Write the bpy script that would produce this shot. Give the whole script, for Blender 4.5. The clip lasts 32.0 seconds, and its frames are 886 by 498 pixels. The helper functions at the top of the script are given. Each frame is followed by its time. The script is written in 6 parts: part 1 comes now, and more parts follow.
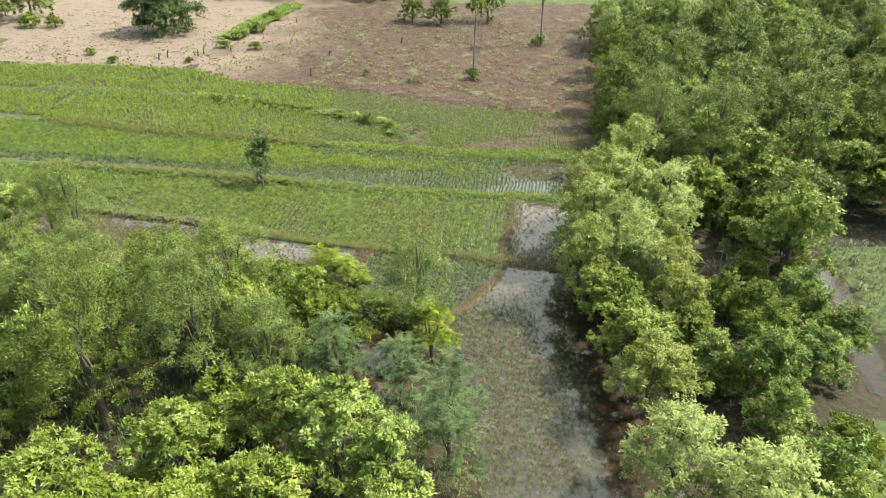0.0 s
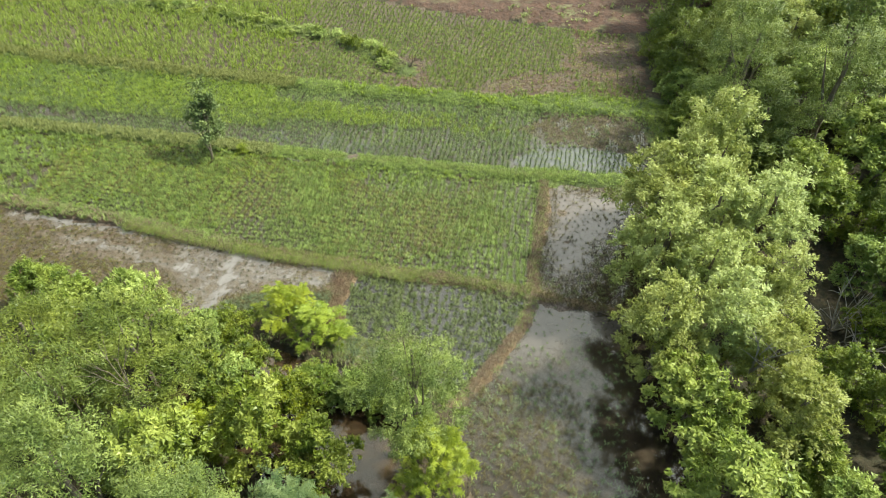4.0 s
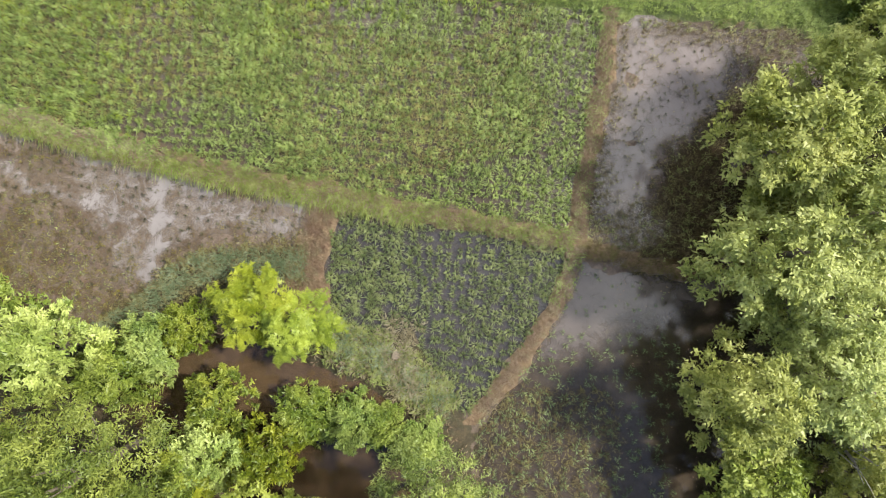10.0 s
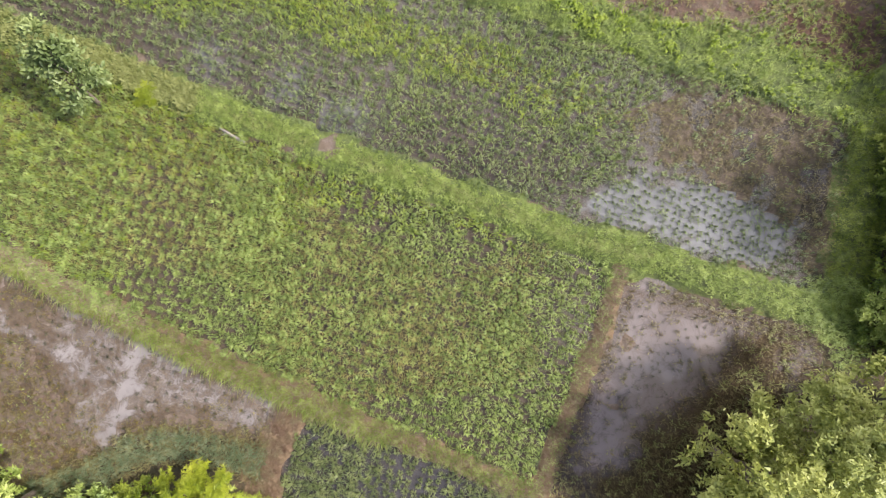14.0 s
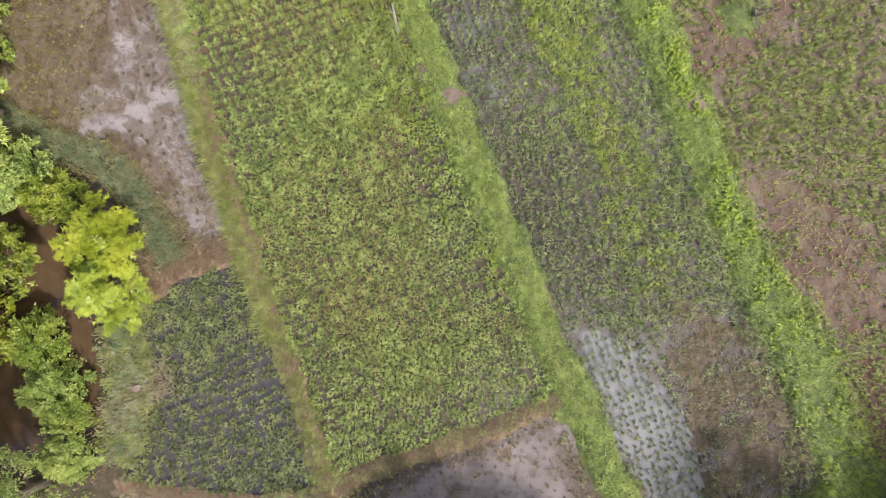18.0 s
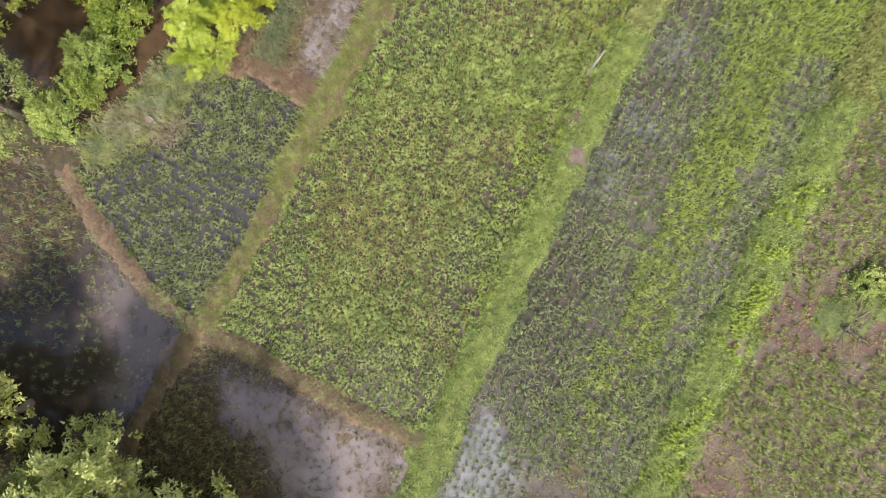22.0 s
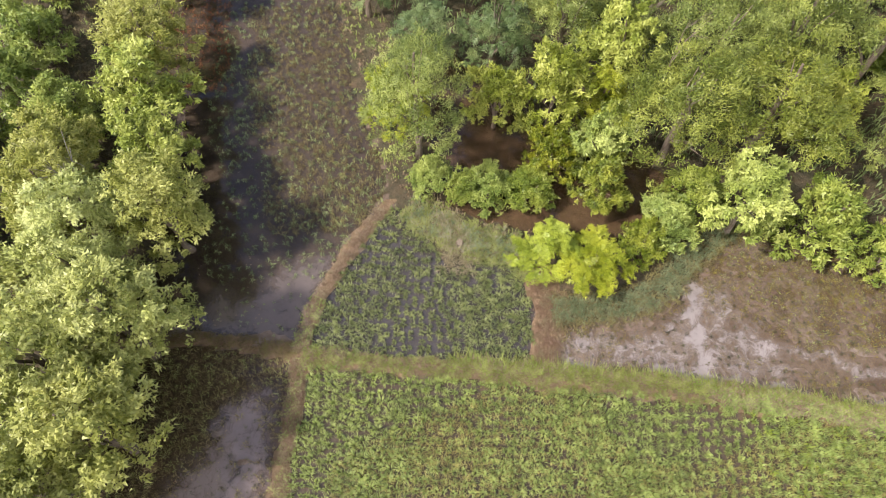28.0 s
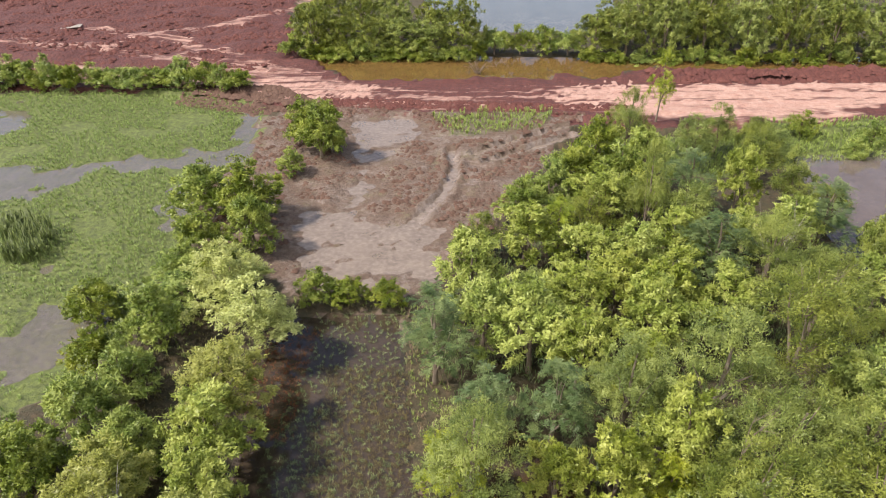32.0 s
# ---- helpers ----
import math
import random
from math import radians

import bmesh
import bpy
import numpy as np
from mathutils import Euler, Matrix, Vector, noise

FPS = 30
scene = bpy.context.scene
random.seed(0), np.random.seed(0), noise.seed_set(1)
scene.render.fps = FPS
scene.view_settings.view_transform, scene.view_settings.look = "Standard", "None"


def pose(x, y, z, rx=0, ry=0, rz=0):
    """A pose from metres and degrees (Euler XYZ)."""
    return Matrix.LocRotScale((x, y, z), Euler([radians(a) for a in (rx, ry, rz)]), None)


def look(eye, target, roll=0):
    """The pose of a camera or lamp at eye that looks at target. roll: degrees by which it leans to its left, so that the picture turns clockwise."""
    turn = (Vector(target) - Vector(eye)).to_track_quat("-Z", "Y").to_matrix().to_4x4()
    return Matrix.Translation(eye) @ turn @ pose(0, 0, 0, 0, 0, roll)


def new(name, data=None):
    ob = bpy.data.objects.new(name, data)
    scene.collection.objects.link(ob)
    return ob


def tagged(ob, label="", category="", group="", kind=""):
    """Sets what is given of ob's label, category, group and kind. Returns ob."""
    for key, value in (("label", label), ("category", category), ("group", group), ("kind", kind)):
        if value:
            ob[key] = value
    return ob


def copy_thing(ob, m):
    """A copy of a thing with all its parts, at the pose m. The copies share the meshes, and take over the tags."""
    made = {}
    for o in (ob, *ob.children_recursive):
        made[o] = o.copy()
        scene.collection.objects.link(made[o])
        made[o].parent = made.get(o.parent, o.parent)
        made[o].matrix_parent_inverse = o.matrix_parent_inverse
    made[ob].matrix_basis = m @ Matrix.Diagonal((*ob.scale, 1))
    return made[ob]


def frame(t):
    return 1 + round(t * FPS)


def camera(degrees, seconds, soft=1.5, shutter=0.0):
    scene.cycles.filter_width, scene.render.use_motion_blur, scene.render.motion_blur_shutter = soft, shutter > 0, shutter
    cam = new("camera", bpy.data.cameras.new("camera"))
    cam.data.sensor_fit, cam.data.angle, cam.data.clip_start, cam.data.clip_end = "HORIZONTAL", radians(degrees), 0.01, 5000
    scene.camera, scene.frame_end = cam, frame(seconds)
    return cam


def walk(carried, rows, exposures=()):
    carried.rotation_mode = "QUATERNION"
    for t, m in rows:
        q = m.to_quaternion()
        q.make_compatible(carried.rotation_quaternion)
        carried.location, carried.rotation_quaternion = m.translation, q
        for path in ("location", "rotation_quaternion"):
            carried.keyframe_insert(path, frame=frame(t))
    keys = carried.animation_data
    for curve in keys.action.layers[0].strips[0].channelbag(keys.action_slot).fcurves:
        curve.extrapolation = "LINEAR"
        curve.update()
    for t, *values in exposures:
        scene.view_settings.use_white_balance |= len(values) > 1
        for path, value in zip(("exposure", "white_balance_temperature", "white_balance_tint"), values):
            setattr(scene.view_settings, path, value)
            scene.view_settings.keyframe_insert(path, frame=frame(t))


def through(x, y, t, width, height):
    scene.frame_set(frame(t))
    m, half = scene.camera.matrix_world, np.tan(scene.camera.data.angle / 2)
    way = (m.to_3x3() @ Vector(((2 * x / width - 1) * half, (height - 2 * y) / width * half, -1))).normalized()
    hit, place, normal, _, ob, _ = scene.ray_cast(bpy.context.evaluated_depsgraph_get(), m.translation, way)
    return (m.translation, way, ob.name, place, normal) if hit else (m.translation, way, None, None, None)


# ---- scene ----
cam = camera(67.18, 32.0, soft=0.95)
# seconds, eye x y z, pitch, heading
PATH = [
    (0, -3.564, -34.347, 22.343, -31.760, 0.408),
    (0.5, -3.548, -32.551, 22.462, -31.780, 0.509),
    (1, -3.554, -30.742, 22.567, -31.791, 0.628),
    (1.5, -3.560, -28.906, 22.634, -31.786, 0.724),
    (2, -3.582, -27.037, 22.641, -32.012, 0.821),
    (2.5, -3.610, -25.226, 22.600, -34.336, 0.857),
    (3, -3.668, -23.467, 22.536, -37.417, 0.901),
    (3.5, -3.745, -21.734, 22.481, -40.716, 0.942),
    (4, -3.845, -20.034, 22.459, -44.064, 0.930),
    (4.5, -3.950, -18.387, 22.479, -47.432, 0.805),
    (6.5, -4.409, -11.611, 22.906, -62.582, -0.054),
    (7, -4.451, -9.909, 22.859, -66.233, -0.041),
    (7.5, -4.478, -8.248, 22.792, -69.757, -0.126),
    (8, -4.495, -6.694, 22.733, -73.008, -0.137),
    (8.5, -4.515, -5.202, 22.652, -76.187, -0.126),
    (9, -4.544, -3.777, 22.558, -79.532, 0.000),
    (9.5, -4.583, -2.428, 22.493, -83.094, 0.056),
    (10, -4.614, -1.133, 22.460, -86.773, 0.052),
    (10.5, -4.651, 0.128, 22.444, -87.381, 0.063),
    (11, -4.663, 1.327, 22.450, -87.341, 0.013),
    (11.5, -4.684, 2.458, 22.470, -87.335, -0.010),
    (12, -4.697, 3.537, 22.485, -87.373, 0.312),
    (12.5, -4.717, 4.559, 22.485, -87.437, 0.959),
    (13, -4.712, 5.453, 22.480, -87.373, 3.652),
    (13.5, -4.679, 6.206, 22.478, -87.202, 7.261),
    (15.5, -4.619, 7.139, 22.305, -88.144, 29.314),
    (16, -4.621, 7.179, 22.299, -88.303, 35.826),
    (16.5, -4.616, 7.227, 22.282, -88.413, 42.142),
    (17, -4.620, 7.264, 22.271, -88.510, 48.002),
    (17.5, -4.649, 7.295, 22.253, -88.606, 53.942),
    (18, -4.671, 7.302, 22.232, -88.671, 59.940),
    (18.5, -4.677, 7.298, 22.195, -88.689, 65.851),
    (19, -4.676, 7.289, 22.184, -88.717, 71.912),
    (19.5, -4.656, 7.287, 22.180, -88.681, 77.937),
    (20, -4.607, 7.292, 22.172, -88.590, 83.933),
    (20.5, -4.534, 7.288, 22.156, -88.393, 89.878),
    (21, -4.524, 7.294, 22.144, -88.376, 95.978),
    (21.5, -4.548, 7.283, 22.133, -88.418, 101.993),
    (22, -4.578, 7.283, 22.139, -88.549, 107.948),
    (22.5, -4.596, 7.269, 22.147, -88.596, 113.904),
    (23, -4.609, 7.274, 22.158, -88.556, 120.012),
    (23.5, -4.627, 7.267, 22.161, -88.592, 126.056),
    (24, -4.643, 7.263, 22.177, -88.592, 131.690),
    (24.5, -4.655, 7.243, 22.195, -87.564, 137.918),
    (25, -4.640, 7.234, 22.219, -84.001, 143.610),
    (25.5, -4.608, 7.264, 22.258, -80.158, 149.246),
    (27.5, -4.367, 7.820, 22.716, -66.670, 170.017),
    (28, -4.392, 7.851, 22.709, -63.639, 174.101),
    (28.5, -4.412, 7.880, 22.690, -60.571, 177.135),
    (29, -4.421, 7.884, 22.656, -57.314, 179.615),
    (29.5, -4.417, 7.900, 22.614, -53.690, 181.320),
    (30, -4.422, 7.908, 22.590, -49.527, 181.420),
    (30.5, -4.443, 7.931, 22.577, -45.152, 181.513),
    (31, -4.436, 7.971, 22.547, -40.745, 181.531),
    (31.5, -4.409, 8.021, 22.507, -36.328, 181.506),
    (32, -4.378, 8.043, 22.459, -32.139, 181.461),
]
walk(cam, [(t, pose(x, y, z, 90 + p, 0, h)) for t, x, y, z, p, h in PATH],
     [(0, 0.28, 6500, -6), (5, 0.22, 6500, -5), (9, 0.22, 6350, 5), (12, 0.28, 6250, 14), (19, 0.20, 6250, 17), (26, 0.30, 6350, 18), (29.5, 0.26, 6550, 20), (32, 0.02, 6550, 16)])

# ---- light ----
SUN_AZ, SUN_EL = 80.0, 50.0
world = bpy.data.worlds.new("sky")
scene.world = world
world.use_nodes = True
wt = world.node_tree
wt.nodes.clear()


def wnode(kind, **sets):
    n = wt.nodes.new(kind)
    for k, v in sets.items():
        n.inputs[k.replace("_", " ")].default_value = v
    return n


sky = wt.nodes.new("ShaderNodeTexSky")
sky.sky_type, sky.sun_disc = "NISHITA", False
sky.sun_elevation, sky.sun_rotation = radians(SUN_EL), radians(SUN_AZ)
coords = wt.nodes.new("ShaderNodeTexCoord")
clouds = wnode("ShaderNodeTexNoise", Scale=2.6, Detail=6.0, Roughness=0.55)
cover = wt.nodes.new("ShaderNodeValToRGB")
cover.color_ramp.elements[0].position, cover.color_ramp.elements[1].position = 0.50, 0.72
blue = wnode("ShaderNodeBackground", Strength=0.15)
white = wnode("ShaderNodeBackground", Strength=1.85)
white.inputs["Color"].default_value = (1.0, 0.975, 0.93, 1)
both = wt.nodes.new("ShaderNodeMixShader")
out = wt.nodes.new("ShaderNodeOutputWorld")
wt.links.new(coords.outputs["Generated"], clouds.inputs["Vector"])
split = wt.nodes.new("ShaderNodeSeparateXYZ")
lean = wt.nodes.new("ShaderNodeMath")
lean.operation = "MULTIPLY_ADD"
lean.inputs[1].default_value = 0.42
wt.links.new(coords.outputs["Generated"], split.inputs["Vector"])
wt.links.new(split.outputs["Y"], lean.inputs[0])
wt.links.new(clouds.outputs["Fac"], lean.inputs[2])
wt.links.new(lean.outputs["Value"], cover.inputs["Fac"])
toward = wt.nodes.new("ShaderNodeVectorMath")
toward.operation = "DOT_PRODUCT"
toward.inputs[1].default_value = (math.sin(radians(SUN_AZ)) * math.cos(radians(SUN_EL)), math.cos(radians(SUN_AZ)) * math.cos(radians(SUN_EL)), math.sin(radians(SUN_EL)))
glow = wt.nodes.new("ShaderNodeMapRange")
for i, v in enumerate((0.2, 1.0, 1.05, 3.6)):
    glow.inputs[i + 1].default_value = v
wt.links.new(coords.outputs["Generated"], toward.inputs[0])
wt.links.new(toward.outputs["Value"], glow.inputs[0])
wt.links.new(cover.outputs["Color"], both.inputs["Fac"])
wt.links.new(sky.outputs["Color"], blue.inputs["Color"])
wt.links.new(glow.outputs[0], white.inputs["Strength"])
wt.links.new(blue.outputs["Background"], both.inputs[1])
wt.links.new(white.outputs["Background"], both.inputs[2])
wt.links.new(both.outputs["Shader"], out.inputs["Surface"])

sun = new("sun", bpy.data.lights.new("sun", "SUN"))
sun.data.energy, sun.data.angle, sun.data.color = 5.0, radians(4.0), (1.0, 0.95, 0.86)
az, el = radians(SUN_AZ), radians(SUN_EL)
sun_way = Vector((math.sin(az) * math.cos(el), math.cos(az) * math.cos(el), math.sin(el)))
sun.matrix_world = look(sun_way * 60, (0, 0, 0))


# ---- materials ----
class Nodes:
    """A small builder for node materials."""

    def __init__(self, name):
        self.mat = bpy.data.materials.new(name)
        self.mat.use_nodes = True
        self.t = self.mat.node_tree
        self.t.nodes.clear()
        self.out = self.t.nodes.new("ShaderNodeOutputMaterial")

    def node(self, kind, **ins):
        n = self.t.nodes.new(kind)
        for k, v in ins.items():
            self.put(n.inputs[k.replace("_", " ")], v)
        return n

    def put(self, socket, v):
        if isinstance(v, bpy.types.NodeSocket):
            self.t.links.new(v, socket)
        elif isinstance(v, tuple) and len(v) == 3 and socket.type == "RGBA":
            socket.default_value = (*v, 1)
        else:
            socket.default_value = v

    def place(self):
        return self.node("ShaderNodeNewGeometry").outputs["Position"]

    def noise(self, scale, detail=3.0, rough=0.55, vector=None, distort=0.0):
        n = self.node("ShaderNodeTexNoise", Scale=scale, Detail=detail, Roughness=rough, Distortion=distort)
        self.put(n.inputs["Vector"], vector if vector is not None else self.place())
        return n.outputs["Fac"]

    def span(self, fac, lo, hi, a=0.0, b=1.0):
        n = self.node("ShaderNodeMapRange")
        for i, v in enumerate((fac, lo, hi, a, b)):
            self.put(n.inputs[i], v)
        return n.outputs[0]

    def mix(self, fac, a, b, how="MIX"):
        n = self.t.nodes.new("ShaderNodeMix")
        n.data_type, n.blend_type = "RGBA", how
        self.put(n.inputs[0], fac)
        self.put(n.inputs[6], a)
        self.put(n.inputs[7], b)
        return n.outputs[2]

    def math(self, how, a, b=0.0):
        n = self.t.nodes.new("ShaderNodeMath")
        n.operation = how
        self.put(n.inputs[0], a)
        self.put(n.inputs[1], b)
        return n.outputs[0]

    def bump(self, height, strength, distance):
        return self.node("ShaderNodeBump", Height=height, Strength=strength, Distance=distance).outputs["Normal"]

    def surface(self, color, rough, normal=None, **more):
        n = self.node("ShaderNodeBsdfPrincipled", Base_Color=color, Roughness=rough, **more)
        if normal is not None:
            self.put(n.inputs["Normal"], normal)
        return n.outputs["BSDF"]

    def done(self, shader):
        self.t.links.new(shader, self.out.inputs["Surface"])
        return self.mat


def leaf_material(name, dark, mid, light, through=0.24, rough=0.42, lumps=0.9, vary=1.0):
    """Leaves: each one and each tree its own shade, some light coming through."""
    n = Nodes(name)
    one = n.node("ShaderNodeNewGeometry").outputs["Random Per Island"]
    tree = n.node("ShaderNodeObjectInfo").outputs["Random"]
    col = n.mix(n.span(one, 0.0, 1.0), dark, mid)
    col = n.mix(n.span(n.noise(lumps, 2.0), 0.42, 0.68), col, light)
    hue = n.node("ShaderNodeHueSaturation", Color=col, Hue=n.span(tree, 0, 1, 0.496, 0.509), Saturation=n.span(tree, 0, 1, 1.0 + 0.08 * vary, 1.0 - 0.1 * vary),
                 Value=n.span(tree, 0, 1, 0.94 - 0.19 * vary, 0.94 + 0.18 * vary))
    col = hue.outputs["Color"]
    front = n.surface(col, rough, Specular_IOR_Level=0.35)
    back = n.node("ShaderNodeBsdfTranslucent", Color=col).outputs["BSDF"]
    both = n.node("ShaderNodeMixShader", Fac=through)
    n.put(both.inputs[1], front)
    n.put(both.inputs[2], back)
    return n.done(both.outputs["Shader"])


def water_material(name, murk, clear, rough=0.07, ripple=0.006, pale=None):
    """Shallow muddy water: silt, the bed showing through, and a glossy face; pale silt and painted sky reflection where
    the sheet's silt layer says.
    """
    n = Nodes(name)
    silt = n.mix(n.span(n.noise(0.35, 4.0), 0.35, 0.65), murk, tuple(c * 0.7 for c in murk))
    silt = n.mix(n.span(n.noise(3.0, 3.0), 0.4, 0.7), silt, tuple(min(1, c * 1.2) for c in murk))
    through = n.span(n.noise(0.5, 3.0), 0.3, 0.7, clear * 0.7, min(1, clear * 1.3))
    if pale is not None:
        layer = n.node("ShaderNodeVertexColor")
        layer.layer_name = "silt"
        amount = n.node("ShaderNodeSeparateColor", Color=layer.outputs["Color"]).outputs[0]
        ragged = n.math("MULTIPLY", n.math("SUBTRACT", n.noise(2.0, 8.0, 0.75, distort=0.8), 0.5), 2.4)
        amount = n.span(n.math("ADD", amount, n.math("MULTIPLY", ragged, n.span(amount, 0.0, 0.35))), 0.15, 0.85)
        cloud = n.mix(n.span(n.noise(0.8, 5.0, 0.6), 0.38, 0.62), pale, tuple(c * 0.78 for c in pale))
        silt = n.mix(amount, silt, cloud)
        through = n.math("MULTIPLY", through, n.span(amount, 0.0, 1.0, 1.0, 0.12))
    n_ = n.bump(n.noise(5.0, 2.0), 0.25, ripple)
    body = n.node("ShaderNodeBsdfDiffuse", Color=silt).outputs["BSDF"]
    see = n.node("ShaderNodeBsdfTransparent", Color=(0.85, 0.8, 0.7)).outputs["BSDF"]
    under = n.node("ShaderNodeMixShader", Fac=through)
    n.put(under.inputs[1], body)
    n.put(under.inputs[2], see)
    shine = n.node("ShaderNodeBsdfGlossy", Color=(1.0, 1.0, 1.0), Roughness=rough, Normal=n_).outputs["BSDF"]
    fres = n.node("ShaderNodeFresnel", IOR=1.5, Normal=n_).outputs["Fac"]
    face = n.node("ShaderNodeMixShader", Fac=fres)
    n.put(face.inputs[1], under.outputs["Shader"])
    n.put(face.inputs[2], shine)
    return n.done(face.outputs["Shader"])


def plain_material(name, a, b, rough=0.8, scale=6.0, bump=0.02, fine=40.0):
    n = Nodes(name)
    col = n.mix(n.span(n.noise(scale, 4.0), 0.35, 0.65), a, b)
    col = n.mix(n.span(n.noise(fine, 3.0), 0.45, 0.75), col, tuple(c * 0.6 for c in a))
    return n.done(n.surface(col, rough, n.bump(n.noise(fine, 3.0), 0.6, bump)))


def ground_material():
    """One sheet of earth; the zones painted on it say which soil or sward lies where."""
    n = Nodes("earth")
    za = n.node("ShaderNodeVertexColor")
    za.layer_name = "soil"
    zb = n.node("ShaderNodeVertexColor")
    zb.layer_name = "sward"
    a = n.node("ShaderNodeSeparateColor", Color=za.outputs["Color"]).outputs
    b = n.node("ShaderNodeSeparateColor", Color=zb.outputs["Color"]).outputs
    mid, fine = n.noise(1.4, 8.0, 0.72), n.noise(6.0, 8.0, 0.78)
    ragged = n.math("MULTIPLY", n.math("SUBTRACT", n.noise(2.2, 5.0, 0.7), 0.5), 0.9)

    def edge(w):
        return n.span(n.math("ADD", w, ragged), 0.38, 0.62)

    grit = n.span(n.noise(2.6, 8.0, 0.8), 0.42, 0.58)
    mud = n.mix(n.span(mid, 0.35, 0.65), (0.095, 0.068, 0.047), (0.175, 0.13, 0.095))
    mud = n.mix(n.span(fine, 0.5, 0.75), mud, (0.06, 0.05, 0.025))
    pale = n.mix(n.span(n.noise(0.45, 5.0, 0.6, distort=0.6), 0.46, 0.60), (0.135, 0.095, 0.068), (0.205, 0.16, 0.13))
    pale = n.mix(n.math("MULTIPLY", grit, 0.45), pale, (0.11, 0.075, 0.045))
    vein = n.math("ABSOLUTE", n.math("SUBTRACT", n.noise(0.4, 6.0, 0.65), 0.5))
    pale = n.mix(n.span(vein, 0.0, 0.025, 0.15, 0.0), pale, (0.52, 0.46, 0.40))
    dry = n.mix(n.span(mid, 0.35, 0.65), (0.095, 0.045, 0.028), (0.16, 0.085, 0.056))
    dry = n.mix(n.math("MULTIPLY", grit, 0.75), dry, (0.055, 0.034, 0.024))
    dry = n.mix(n.span(n.math("ADD", zb.outputs["Alpha"], n.math("MULTIPLY", n.math("SUBTRACT", n.noise(0.12, 4.0), 0.5), 1.5)), 0.35, 0.85), dry, (0.30, 0.212, 0.16))
    dry = n.mix(n.span(n.noise(0.5, 5.0, 0.7), 0.53, 0.66), dry, (0.17, 0.16, 0.07))
    red = n.mix(n.span(mid, 0.35, 0.65), (0.09, 0.026, 0.021), (0.15, 0.052, 0.038))
    red = n.mix(n.math("MULTIPLY", grit, 0.7), red, (0.055, 0.02, 0.018))
    along = n.node("ShaderNodeMapping", Vector=n.place(), Scale=(0.10, 1.3, 1.0)).outputs["Vector"]
    streak = n.noise(1.0, 4.0, 0.65, along)
    lane = n.mix(n.span(mid, 0.3, 0.7), (0.52, 0.345, 0.27), (0.36, 0.19, 0.145))
    grass = n.mix(n.span(mid, 0.35, 0.65), (0.09, 0.12, 0.025), (0.19, 0.23, 0.055))
    grass = n.mix(n.math("MULTIPLY", grit, 0.7), grass, (0.05, 0.06, 0.022))
    straw = n.mix(n.span(mid, 0.3, 0.7), (0.16, 0.11, 0.06), (0.26, 0.18, 0.10))
    straw = n.mix(n.span(fine, 0.45, 0.75), straw, (0.10, 0.05, 0.03))
    litter = n.mix(n.span(mid, 0.35, 0.65), (0.05, 0.05, 0.02), (0.11, 0.075, 0.04))
    litter = n.mix(n.math("MULTIPLY", grit, 0.6), litter, (0.03, 0.026, 0.014))
    col = n.mix(edge(a[0]), litter, mud)
    col = n.mix(edge(a[1]), col, dry)
    col = n.mix(edge(a[2]), col, red)
    col = n.mix(edge(b[0]), col, straw)
    col = n.mix(edge(b[1]), col, grass)
    col = n.mix(edge(b[2]), col, pale)
    col = n.mix(n.span(n.math("ADD", b[2], n.math("MULTIPLY", ragged, 0.9)), 0.85, 1.35, 0.0, 0.4), col, (0.40, 0.355, 0.335))
    col = n.mix(n.span(n.math("ADD", za.outputs["Alpha"], n.math("MULTIPLY", n.math("SUBTRACT", streak, 0.5), 1.6)), 0.4, 0.75), col, lane)
    clods = n.node("ShaderNodeTexVoronoi", Vector=n.place(), Scale=3.0).outputs["Distance"]
    h = n.math("ADD", n.math("MULTIPLY", mid, 0.6), n.math("ADD", n.math("MULTIPLY", fine, 0.4), n.math("MULTIPLY", clods, -0.35)))
    return n.done(n.surface(col, n.span(mid, 0.3, 0.7, 0.75, 0.95), n.bump(h, 1.0, 0.14)))


EARTH = ground_material()
LEAF = {
    "pale": leaf_material("leaf_silver_green", (0.245, 0.28, 0.066), (0.50, 0.53, 0.14), (0.64, 0.66, 0.235), 0.34),
    "feather": leaf_material("leaf_feathery_green", (0.088, 0.122, 0.023), (0.212, 0.262, 0.046), (0.37, 0.41, 0.086)),
    "blue": leaf_material("leaf_blue_green", (0.065, 0.11, 0.034), (0.125, 0.18, 0.055), (0.22, 0.275, 0.09)),
    "bright": leaf_material("leaf_bright_green", (0.095, 0.145, 0.018), (0.225, 0.29, 0.038), (0.40, 0.45, 0.085)),
    "yellow": leaf_material("leaf_yellow_green", (0.16, 0.215, 0.018), (0.31, 0.36, 0.028), (0.43, 0.47, 0.05), vary=0.25),
    "lime": leaf_material("leaf_lime_green", (0.15, 0.20, 0.03), (0.34, 0.41, 0.068), (0.54, 0.585, 0.15)),
    "olive": leaf_material("leaf_olive_green", (0.085, 0.125, 0.016), (0.20, 0.25, 0.028), (0.37, 0.40, 0.05), lumps=1.6),
    "dark": leaf_material("leaf_dark_green", (0.085, 0.12, 0.03), (0.17, 0.22, 0.055), (0.29, 0.33, 0.10)),
}
BARK = plain_material("bark", (0.16, 0.12, 0.085), (0.24, 0.20, 0.15), 0.9, 3.0, 0.02)
SOIL = plain_material("brown_clods", (0.10, 0.054, 0.036), (0.155, 0.09, 0.062), 0.95, 1.0, 0.02, 12.0)
